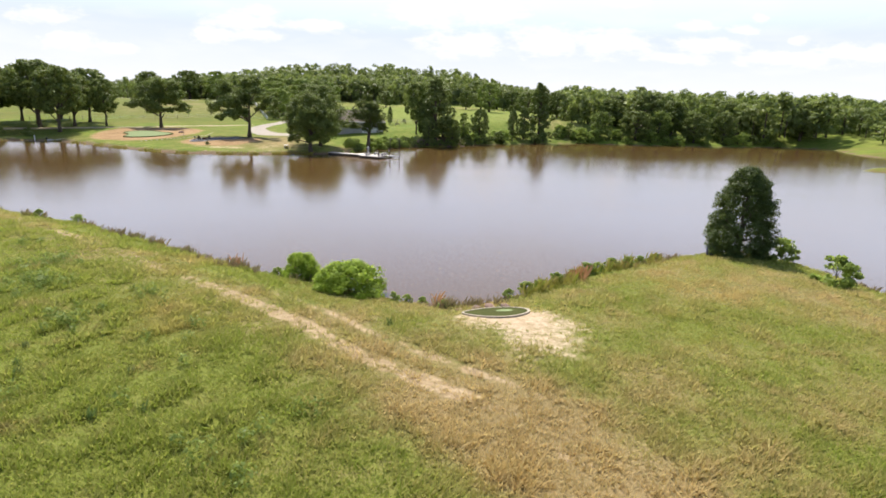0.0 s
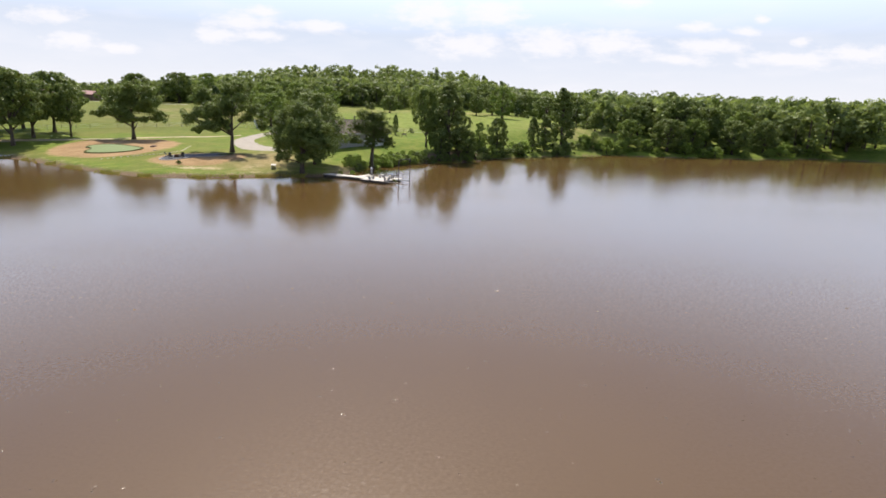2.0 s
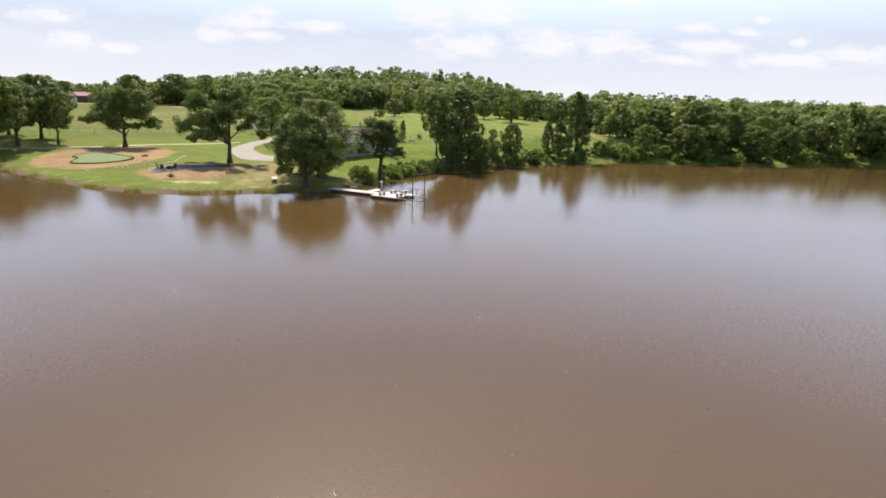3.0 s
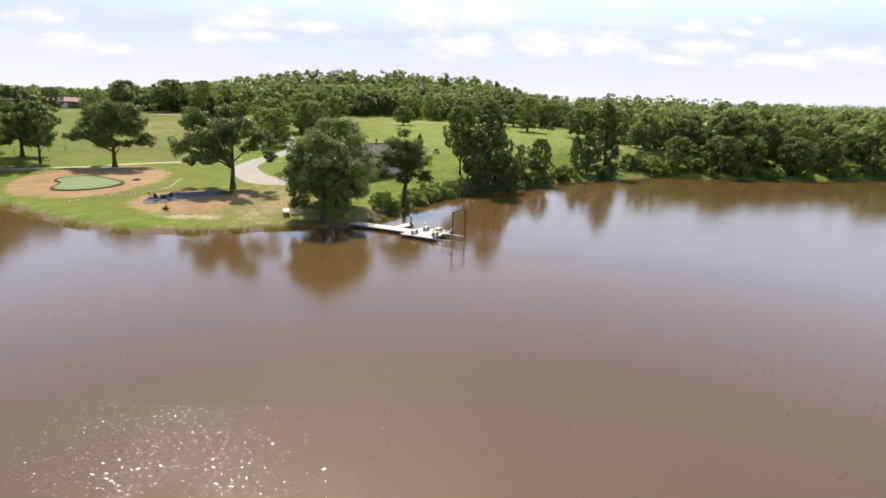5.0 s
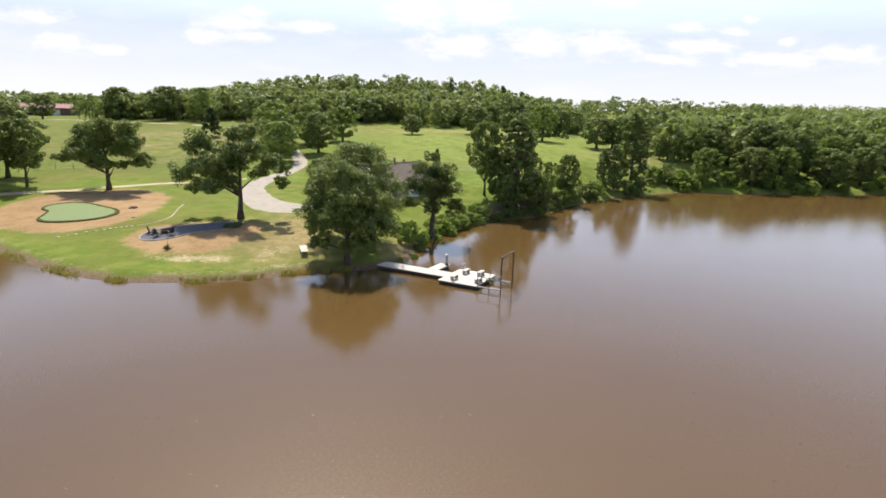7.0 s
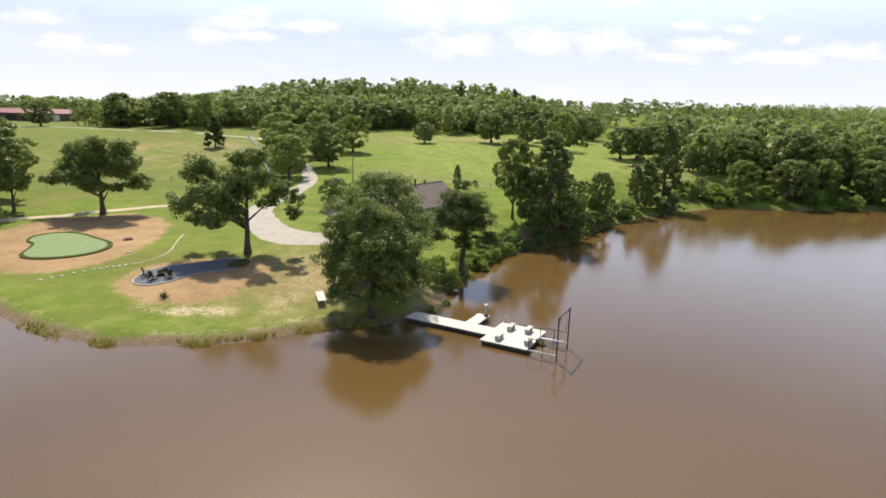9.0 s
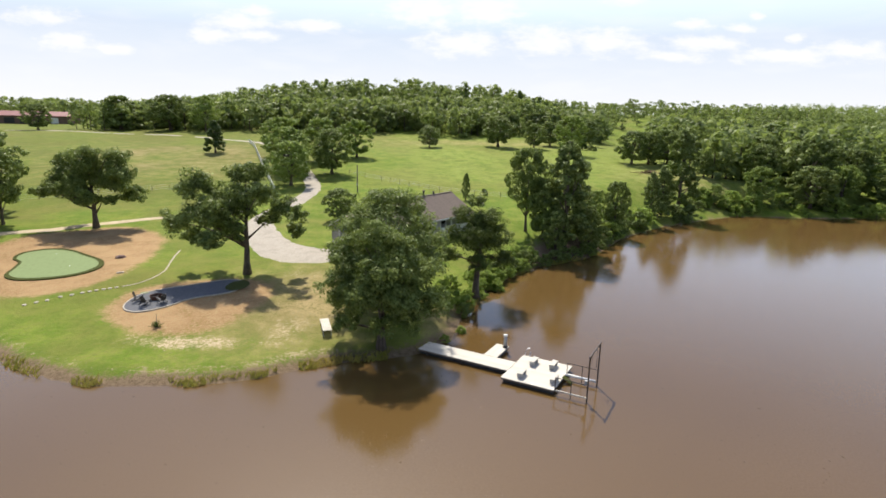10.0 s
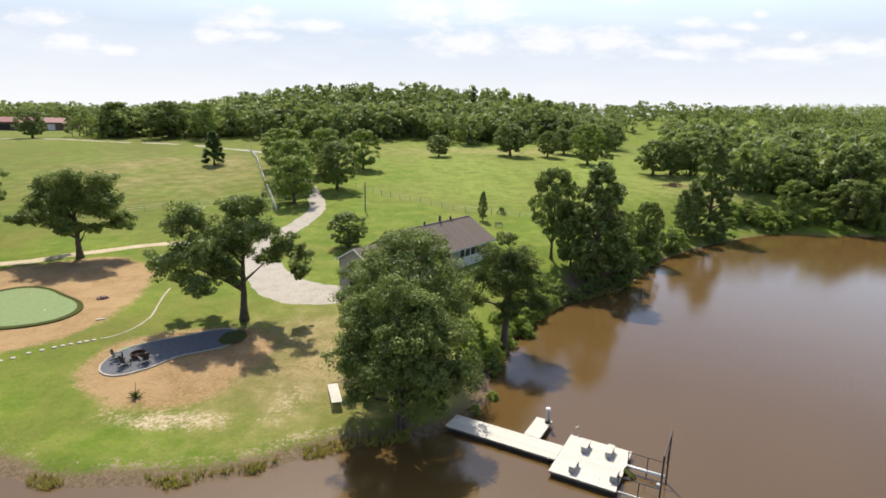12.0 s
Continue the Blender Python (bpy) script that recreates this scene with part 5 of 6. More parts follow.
# ---------------------------------------------------------------- the house
def build_house():
    u, v = Vector((0.612, 0.791, 0)), Vector((0.791, -0.612, 0))
    g = 3.5
    origin = Vector((-30.3, 145.7, 0))
    # x runs along the ridge, y from the ridge away from the lake
    m = Matrix(((u.x, -v.x, 0, origin.x), (u.y, -v.y, 0, origin.y), (0, 0, 1, 0), (0, 0, 0, 1)))
    house = thing("house", m, "low grey-sided house with a brown shingle roof, porch and garage wing", "house")
    L, W, eave, ridge = 16.4, 4.25, 6.05, 8.55
    base = g - 0.9
    t = 0.18
    # long walls, with real openings on the lake side
    def wall_x(name, y, x0, x1, z0, z1, holes):
        """A wall along x made of blocks round its openings."""
        xs = sorted({x0, x1, *[h[0] for h in holes], *[h[1] for h in holes]})
        bm = bmesh.new()
        for a, b in zip(xs, xs[1:]):
            cuts = [h for h in holes if h[0] <= a and h[1] >= b]
            spans = [(z0, cuts[0][2]), (cuts[0][3], z1)] if cuts else [(z0, z1)]
            for lo, hi in spans:
                if hi - lo > 0.01:
                    piece = bmesh.ops.create_cube(bm, size=1)["verts"]
                    bmesh.ops.scale(bm, vec=(b - a, t, hi - lo), verts=piece)
                    bmesh.ops.translate(bm, vec=((a + b) / 2, y, (lo + hi) / 2), verts=piece)
        return part(name, bm, SIDING, house)

    porch = (8.6, 14.6)
    front = [(2.0, 3.4, g + 0.95, g + 2.05), (5.2, 6.6, g + 0.95, g + 2.05)]
    wall_x("wall", -W, 0, porch[0], base, eave, front)
    wall_x("wall", -W + 2.4, porch[0], L, base, eave, [(9.6, 10.6, g + 0.05, g + 2.05), (11.4, 13.2, g + 0.8, g + 2.0)])
    wall_x("wall", W, 0, L, base, eave, [(3, 4.2, g + 0.95, g + 2.0), (9, 10.2, g + 0.95, g + 2.0)])
    for x0, x1, z0, z1 in front:
        window = part("window", box_bm((x1 - x0, 0.04, z1 - z0), ((x0 + x1) / 2, -W, (z0 + z1) / 2)), DARK_GLASS, house, "dark window pane")
        part("window_frame", box_bm((x1 - x0 + 0.16, 0.06, 0.08), ((x0 + x1) / 2, -W - 0.1, z1 + 0.04)), WHITE, window)
        part("sill", box_bm((x1 - x0 + 0.16, 0.10, 0.06), ((x0 + x1) / 2, -W - 0.11, z0 - 0.03)), WHITE, window)
    part("door", box_bm((1.0, 0.05, 2.0), (10.1, -W + 2.4, g + 1.05)), WHITE, house, "white porch door")
    part("window", box_bm((1.8, 0.05, 1.2), (12.3, -W + 2.4, g + 1.4)), DARK_GLASS, house, "dark window pane")
    # gable ends
    for x in (0, L - t):
        part("gable_wall", poly_bm([(x, -W, base), (x, W, base), (x, W, eave), (x, 0, ridge), (x, -W, eave)], (t, 0, 0)), SIDING, house)
        for k in range(9):
            z = g + 0.2 + 0.25 * k
            part("clapboard", box_bm((0.02, 2 * W, 0.2), (x - 0.012 if x < 1 else x + t + 0.012, 0, z), bevel=0.004), SIDING, house)
    # roof slabs
    over, thick = 0.55, 0.14
    slope = (ridge - eave) / W
    for s in (-1, 1):
        y1 = s * (W + over)
        z1 = eave - slope * over
        slab = part("roof", poly_bm([(-0.35, 0, ridge + 0.12), (L + 0.35, 0, ridge + 0.12), (L + 0.35, y1, z1 + 0.12), (-0.35, y1, z1 + 0.12)], (0, 0, -thick)), SHINGLE, house, "brown shingle roof slope")
        rows = 11
        for k in range(rows):
            f = (k + 0.5) / rows
            y, z = y1 * f, (ridge + (z1 - ridge) * f) + 0.135
            row = part("shingle_course", box_bm((L + 0.68, abs(y1) / rows * 1.16, 0.018), (0, 0, 0), Matrix.Rotation(-s * math.atan(slope) - s * -0.03, 4, "X"), 0), SHINGLE, slab)
            row.location = (L / 2, y, z)
        part("fascia", box_bm((L + 0.7, 0.04, 0.18), (L / 2, y1 + s * 0.02, z1 + 0.02)), WHITE, house, "white fascia board")
    part("ridge_cap", box_bm((L + 0.7, 0.3, 0.05), (L / 2, 0, ridge + 0.15)), SHINGLE, house)
    for x, h, r in ((6.6, 0.45, 0.11), (9.9, 0.85, 0.15), (12.3, 0.5, 0.14)):
        pipe = part("vent_pipe", tube_bm([(x, 0.12, ridge - 0.15), (x, 0.12, ridge + h)], r, 12), BLACK, house, "dark roof vent pipe")
        part("cowl", tube_bm([(x, 0.12, ridge + h), (x, 0.12, ridge + h + 0.06), (x, 0.12, ridge + h + 0.16)], [r * 1.5, r * 1.5, r * 0.4], 12), DARK_METAL, pipe)
    # the porch
    part("porch_floor", box_bm((porch[1] - porch[0] + 1.8, 2.5, 0.25), (sum(porch) / 2 + 0.9, -W + 1.2, g - 0.05)), WEATHERED, house)
    part("porch_knee_wall", box_bm((L - porch[0], 0.12, 0.95 + 0.9), ((L + porch[0]) / 2, -W, g + 0.9 - 0.9)), WHITE, house, "white porch knee wall")
    for k in range(7):
        x = porch[0] + 0.08 + k * (L - porch[0] - 0.16) / 6
        part("porch_post", box_bm((0.13, 0.13, 1.25), (x, -W, g + 1.4)), WHITE, house)
    part("porch_beam", box_bm((L - porch[0], 0.16, 0.4), ((L + porch[0]) / 2, -W, eave - 0.2)), WHITE, house)
    # the garage wing, its gable towards the drive
    G0, GW, ge, gr = -6.2, 2.75, 6.0, 7.55
    gx = -0.2
    part("gable_wall", poly_bm([(G0, -GW, base), (G0, -1.9 + 0.0, base), (G0, -1.9, g + 2.15), (G0, 1.1, g + 2.15), (G0, 1.1, base), (G0, GW, base), (G0, GW, ge), (G0, 0, gr), (G0, -GW, ge)], (t, 0, 0)), SIDING, house)
    for s in (-1, 1):
        part("wall", box_bm((gx - G0, t, ge - base), ((G0 + gx) / 2, s * (GW - t / 2), (ge + base) / 2)), SIDING, house)
        gs = (gr - ge) / GW
        y1, z1 = s * (GW + 0.4), ge - gs * 0.4
        part("roof", poly_bm([(G0 - 0.3, 0, gr + 0.12), (gx, 0, gr + 0.12), (gx, y1, z1 + 0.12), (G0 - 0.3, y1, z1 + 0.12)], (0, 0, -0.12)), SHINGLE, house, "brown shingle roof slope")
        part("barge_board", poly_bm([(G0 - 0.33, 0, gr + 0.13), (G0 - 0.33, y1, z1 + 0.13), (G0 - 0.33, y1, z1 - 0.06), (G0 - 0.33, 0, gr - 0.06)], (0.04, 0, 0)), WHITE, house, "pale barge board")
    door = part("garage_door", box_bm((0.06, 3.0, 2.15), (G0 + 0.08, -0.4, g + 1.07)), GREY_PLASTIC, house, "pale grey sectional garage door")
    for k in range(4):
        part("door_panel", box_bm((0.03, 2.9, 0.48), (G0 + 0.045, -0.4, g + 0.28 + 0.53 * k)), GREY_PLASTIC, door)
    for y in (-1.97, 1.17):
        part("door_trim", box_bm((0.06, 0.14, 2.25), (G0 - 0.03, y, g + 1.1)), WHITE, house)
    part("door_trim", box_bm((0.06, 3.28, 0.14), (G0 - 0.03, -0.4, g + 2.22)), WHITE, house)
    part("foundation_slab", box_bm((L - 0.1, 2 * W - 0.1, 1.5), (L / 2, 0, base + 0.1)), CONCRETE, house)


build_house()

# ---------------------------------------------------------------- fences, pole, barn
def fence(name, line, pitch, post_size, rails, material, label, wire=False, skip_posts=False):
    root = thing(name, Matrix(), label, "fence")
    line = np.array(line, float)
    seg = np.r_[0, np.cumsum(np.linalg.norm(np.diff(line, axis=0), axis=1))]
    s = np.linspace(0, seg[-1], max(2, int(seg[-1] / pitch) + 1))
    pts = np.stack([np.interp(s, seg, line[:, 0]), np.interp(s, seg, line[:, 1])], 1)
    z = land(pts)
    high = post_size[1]
    me = None
    for (x, y), g in zip(pts, z):
        if me is None:
            post = part("post", box_bm((post_size[0], post_size[0], high + 0.3), (0, 0, high / 2 - 0.15)), material, root)
            me = post.data
        else:
            post = new("post", me)
            post.parent = root
        post.location = (x, y, g)
    for h in rails:
        if wire:
            part("wire", tube_bm([(x, y, g + h) for (x, y), g in zip(pts, z)], 0.012, 4), GALVANISED, root)
        else:
            for (a, ga), (b, gb) in zip(zip(pts[:-1], z[:-1]), zip(pts[1:], z[1:])):
                part("rail", poly_bm([(a[0], a[1], ga + h - 0.07), (b[0], b[1], gb + h - 0.07), (b[0], b[1], gb + h + 0.07), (a[0], a[1], ga + h + 0.07)], (0.04, 0.01, 0)), material, root)
    return root


fence("board_fence", [(-54.6, 179.5), (-61, 196), (-68, 214), (-77, 238), (-84, 254)], 2.6, (0.11, 1.15), (0.35, 0.7, 1.05), WHITE, "white board fence running beside the gravel drive")
fence("wire_fence", [(-43, 199), (-39.6, 196.3), (-33.8, 191.5), (-22.3, 183.5), (-16, 180.2), (-4, 177.0), (2, 174)], 2.5, (0.07, 1.15), (0.35, 0.7, 1.05), WEATHERED, "wire fence with weathered posts along the back lawn", True)
fence("wire_fence", [(-112, 158), (-94, 168), (-84, 174), (-75.5, 179.5), (-64, 184), (-55.5, 181)], 3.0, (0.07, 1.2), (0.35, 0.75, 1.15), WEATHERED, "thin wire fence with weathered posts across the pasture", True)

pole = thing("utility_pole", on_land(-38.4, 180.5), "short weathered wooden utility pole behind the house", "pole")
part("shaft", tube_bm([(0, 0, -0.5), (0, 0, 5.3)], [0.13, 0.10], 10), WEATHERED, pole)
part("meter_box", box_bm((0.3, 0.18, 0.45), (0, -0.16, 1.5)), GREY_PLASTIC, pole, "grey meter box")

swing = thing("garden_bench", on_land(-14.4, 171.5, 15), "small dark wooden bench behind the house", "bench")
for k in range(3):
    part("back_rail", box_bm((1.3, 0.03, 0.1), (0, 0.22, 0.55 + 0.15 * k)), WEATHERED, swing)
    part("seat_board", box_bm((1.3, 0.13, 0.03), (0, -0.15 + 0.15 * k, 0.44)), WEATHERED, swing)
for sx in (-0.6, 0.6):
    part("leg", box_bm((0.06, 0.06, 0.55), (sx, -0.18, 0.18)), WEATHERED, swing)
    part("leg", box_bm((0.06, 0.06, 1.05), (sx, 0.22, 0.4)), WEATHERED, swing)


def build_barn():
    x, y = -232, 347
    barn = thing("barn", on_land(x, y, 9), "long low barn with a red metal roof at the wood's edge", "barn")
    Lb, Wb, e, r = 64, 11, 3.4, 5.4
    for s in (-1, 1):
        part("wall", box_bm((Lb, 0.25, e + 1), (0, s * Wb / 2, e / 2 - 0.5)), BARN_WALL, barn)
        part("roof", poly_bm([(-Lb / 2 - 0.5, 0, r), (Lb / 2 + 0.5, 0, r), (Lb / 2 + 0.5, s * (Wb / 2 + 0.7), e - 0.1), (-Lb / 2 - 0.5, s * (Wb / 2 + 0.7), e - 0.1)], (0, 0, 0.15)), RED_ROOF, barn, "red metal roof slope")
        part("gable_wall", poly_bm([(s * Lb / 2, -Wb / 2, -1), (s * Lb / 2, Wb / 2, -1), (s * Lb / 2, Wb / 2, e), (s * Lb / 2, 0, r), (s * Lb / 2, -Wb / 2, e)], (0.2 * s, 0, 0)), BARN_WALL, barn)
    # black panels on the closed wall paint the shade inside open stalls
    for k in range(8):
        part("stall_opening", box_bm((4.4, 0.1, 2.6), (-27 + k * 6.6, -Wb / 2 - 0.13, 1.3)), BLACK, barn, "black panel for a shaded stall opening")
    part("barn_door", box_bm((3.2, 0.1, 2.7), (25.5, -Wb / 2 - 0.14, 1.35)), WHITE, barn, "white sliding door")


build_barn()

boat = thing("jon_boat", pose(-86.5, 129.6, 0.02, 0, 0, 20), "small pale flat-bottomed boat moored at the shaded bank", "boat")
bm = poly_bm([(-1.7, -0.62, 0), (-1.7, 0.62, 0), (1.2, 0.62, 0), (1.9, 0.3, 0.1), (1.9, -0.3, 0.1), (1.2, -0.62, 0)], (0, 0, 0.42))
part("hull", bm, GALVANISED, boat)
for x in (-1.1, 0.3):
    part("seat", box_bm((0.3, 1.15, 0.05), (x, 0, 0.45)), DECK, boat)
part("motor", box_bm((0.25, 0.3, 0.5), (-1.85, 0, 0.6), bevel=0.06), BLACK, boat, "black outboard motor")
post = thing("mooring_post", pose(-90.5, 128.4, 0), "white mooring post at the shaded bank", "post")
part("shaft", tube_bm([(0, 0, -0.8), (0, 0, 1.3)], 0.09, 10), WHITE, post)

# ---------------------------------------------------------------- bushes and weeds
CEDAR = tree_meshes("cedar", 91, 5.4, 2.15, 0.05, 0.14, 760, 76, 0.06, "thick", CEDAR_LEAF, 10)
BRIGHT_BUSH = tree_meshes("bright_bush", 92, 1.75, 1.75, 0.05, 0.05, 120, 150, 0.062, "mound", BRIGHT_LEAF, 12)
BANK_BUSH = [tree_meshes("bank_bush", 93 + k, 2.0, 1.7, 0.05, 0.05, 34, 64, 0.13, "mound", BUSH_LEAF, 8) for k in range(3)]
DARK_BUSH = [tree_meshes("dark_bush", 97 + k, 2.0, 1.7, 0.05, 0.05, 34, 64, 0.13, "mound", OAK_LEAF, 8) for k in range(2)]

plant("cedar_tree", CEDAR, 18.0, 34.4, 0, 1, "dense dark cone-shaped cedar on the grassy point")
plant("bush", BRIGHT_BUSH, -4.4, 26.2, 0, 1.14, "bright yellow-green leafy bush at the water's edge", "bush", tall=0.8, sink=0.12)
plant("bush", BRIGHT_BUSH, -7.3, 28.75, 120, 0.7, "small bright green bush at the water's edge", "bush", tall=1.15)
plant("bush", BANK_BUSH[0], 19.9, 28.2, 0, 0.75, "low grey-green shrub on the grassy point", "bush")
plant("bush", BANK_BUSH[1], 20.4, 34.0, 50, 0.70, "pale wispy shrub beside the cedar", "bush")
NEAR_SHRUBS = [(-2.2, 24.9, 0.24), (-1.6, 25.4, 0.2), (0.1, 24.1, 0.2), (3.2, 26.2, 0.24), (4.1, 27.0, 0.3), (4.9, 27.6, 0.26), (5.8, 28.4, 0.32), (7.8, 30.3, 0.36), (8.6, 31.0, 0.3), (10.6, 32.2, 0.3), (12.8, 33.8, 0.24), (-8.6, 29.0, 0.24), (-30, 42.0, 0.3), (9.6, 31.8, 0.34), (11.6, 33.0, 0.26), (6.9, 29.6, 0.28), (-26, 40.2, 0.36), (-0.9, 25.3, 0.2)]
for k, (x, y, s) in enumerate(NEAR_SHRUBS):
    plant("bush", BANK_BUSH[k % 3], x, y, 73 * k, s, "low weedy green shrub on the near bank", "bush", "weedy shrubs of the near bank")
BANK = [(-8.0, 145.6, 0.9), (-6.4, 146.6, 1.0), (-4.8, 148.0, 1.1), (-3.2, 149.4, 1.1), (-1.6, 150.6, 1.0), (0.2, 152.0, 1.1), (1.8, 153.6, 1.0), (3.4, 156.4, 1.1), (5.0, 158.8, 1.0), (6.6, 161.4, 1.1), (8.4, 164.4, 1.1), (10.6, 167.6, 1.0), (12.4, 170.2, 0.9),
        (-11.2, 142.6, 0.8), (-9.8, 145.0, 0.9), (-8.6, 146.8, 0.85), (-12.6, 143.4, 0.9), (-10.8, 146.4, 0.8), (-14.8, 140.6, 0.9), (-13.8, 131.0, 0.4), (-19.3, 119.6, 0.4), (-18.9, 124.6, 0.7), (-18.6, 126.4, 0.8), (-15.7, 134.9, 1.0), (-14.4, 137.0, 0.95), (-12.9, 139.3, 1.0), (-14.6, 134.0, 0.8),
        (-17.0, 131.2, 0.9), (-11.8, 141.8, 0.85), (-10.2, 143.2, 0.8), (-20.8, 125.2, 0.9), (-21.4, 128.6, 0.9), (-20.2, 131.5, 0.85), (-17.2, 134.4, 0.9), (-20.9, 117.0, 0.35),
        (-13.4, 141.5, 0.8), (-16.0, 137.5, 0.8), (-14.9, 135.8, 0.7), (-13.6, 138.2, 0.75), (-12.3, 140.4, 0.7), (-16.6, 133.2, 0.7),
        (-15.2, 137.2, 0.7), (-14.2, 139.6, 0.75), (-11.0, 142.2, 0.65), (-17.8, 135.8, 0.6), (-19.6, 127.8, 0.6), (-18.4, 129.2, 0.6)]
# the first thirteen get dark leaves to stand in for the bank's shaded undercut
for k, (x, y, s) in enumerate(BANK):
    plant("bush", DARK_BUSH[k % 2] if k < 13 or k % 7 == 0 else BANK_BUSH[k % 3], x, y, 47 * k, s * (0.8 if k < 13 else 1.0), "rounded leafy green bush on the lake bank", "bush", "bushes of the lake bank")
rng = np.random.default_rng(21)
far_line = smooth_line(FAR_SHORE[:14], 6)
for k in range(84):
    x, y = far_line[rng.integers(len(far_line))] + rng.normal(0, 1.0, 2)
    t = np.array([(x, y)])
    d = shore_distance(t)[0]
    inland = rng.uniform(0.6, 8.0)
    x, y = x - 0.5 * (inland - d), y + 0.8 * (inland - d)
    if shore_distance(np.array([(x, y)]))[0] < 0.3:
        continue
    plant("bush", (BANK_BUSH + DARK_BUSH)[k % 5], x, y, 61 * k, rng.uniform(0.35, 1.0) ** 1.5 * 1.9, "leafy waterside bush overhanging the far shore", "bush", "bushes of the far shore")
# understory; its dark leaves also stand in for the grove's shade on the ground
for k, (x, y, s) in enumerate(((-100, 129.5, 1.2), (-106, 128.6, 1.0), (-112, 128.4, 1.3), (-94, 131.5, 0.9), (-119, 129, 1.2), (-103, 134, 1.1), (-110, 137, 1.3), (-123, 131, 1.4))):
    plant("bush", DARK_BUSH[k % 2], x, y, 41 * k, s, "dark shaded bush under the oaks by the water", "bush", "bushes under the grove")
for k, (x, y, s) in enumerate(((45, 236, 1.2), (38, 231, 0.8), (-13.2, 181, 0.6), (28, 262, 1.4), (51, 248, 1.3), (44, 222, 0.9), (33, 207, 1.1), (38, 214, 1.0))):
    plant("bush", DARK_BUSH[k % 2], x, y, 33 * k, s, "dark rounded bush in the pasture", "bush", "bushes of the pasture")

pile = thing("brush_pile", on_land(30.5, 212.5), "brown heap of cut brush in the pasture", "brush pile")
rng = np.random.default_rng(8)
bm = bmesh.new()
for k in range(260):
    a, r = rng.uniform(0, 6.28), abs(rng.normal(0, 1.5))
    p = Vector((r * math.cos(a) * 1.5, r * math.sin(a), max(0.05, 1.0 - 0.33 * r) * rng.uniform(0.1, 1)))
    d = Vector(rng.normal(size=3)).normalized() * rng.uniform(0.4, 1.1)
    d.z *= 0.35
    s = d.cross(Vector((0, 0, 1))).normalized() * 0.05
    bm.faces.new([bm.verts.new(q) for q in (p - d - s, p + d, p - d + s + Vector((0, 0, 0.06)))])
part("branches", bm, RUST, pile)
tagged(pile.children[0], kind="stuff")


bin_root = thing("litter_bin", on_land(16.7, 35.2), "dark blue litter bin with a pale lid beside the cedar", "bin")
part("body", tube_bm([(0, 0, 0), (0, 0, 0.06), (0, 0, 0.78)], [0.24, 0.26, 0.29], 16), BIN_BLUE, bin_root, "", True)
part("lid", tube_bm([(0, 0, 0.78), (0, 0, 0.83), (0, 0, 0.87)], [0.32, 0.32, 0.22], 16), GREY_PLASTIC, bin_root, "pale grey lid", True)

# ---------------------------------------------------------------- grass and reeds
def blades(rng, q, z, tall, wide, lean, per, tint, name, material, label, category, slim=False):
    """Tufts of bent grass blades, joined into one mesh."""
    n = len(q) * per
    base = np.repeat(np.c_[q, z], per, 0)
    base[:, :2] += rng.normal(0, 0.06, (n, 2))
    h = np.repeat(tall, per) * rng.uniform(0.55, 1.25, n)
    b = rng.uniform(0, 6.283, n)
    a = b + np.pi / 2 + rng.normal(0, 0.3, n)
    side = np.stack([np.cos(a), np.sin(a), 0 * a], 1) * (wide * rng.uniform(0.6, 1.4, n))[:, None]
    bend = np.stack([np.cos(b), np.sin(b), 0 * b], 1) * (h * lean * rng.uniform(0.2, 1.3, n))[:, None]
    bend[:, 0] += 0.12 * h
    up = np.stack([0 * h, 0 * h, h], 1)
    base[:, 2] -= 0.03
    corners = [base - side, base + side, base + up * 0.95 + bend]
    if not slim:
        corners.insert(2, base + 0.6 * up + 0.35 * bend + 0.55 * side)
    k = len(corners)
    tints = np.repeat(np.repeat(tint, per) + rng.normal(0, 0.12, n), k).clip(0, 1)
    ob = mesh_object(name, np.stack(corners, 1).reshape(-1, 3), np.arange(k * n).reshape(-1, k), material, attrs={"tint": tints})
    return tagged(ob, label, category, kind="stuff")


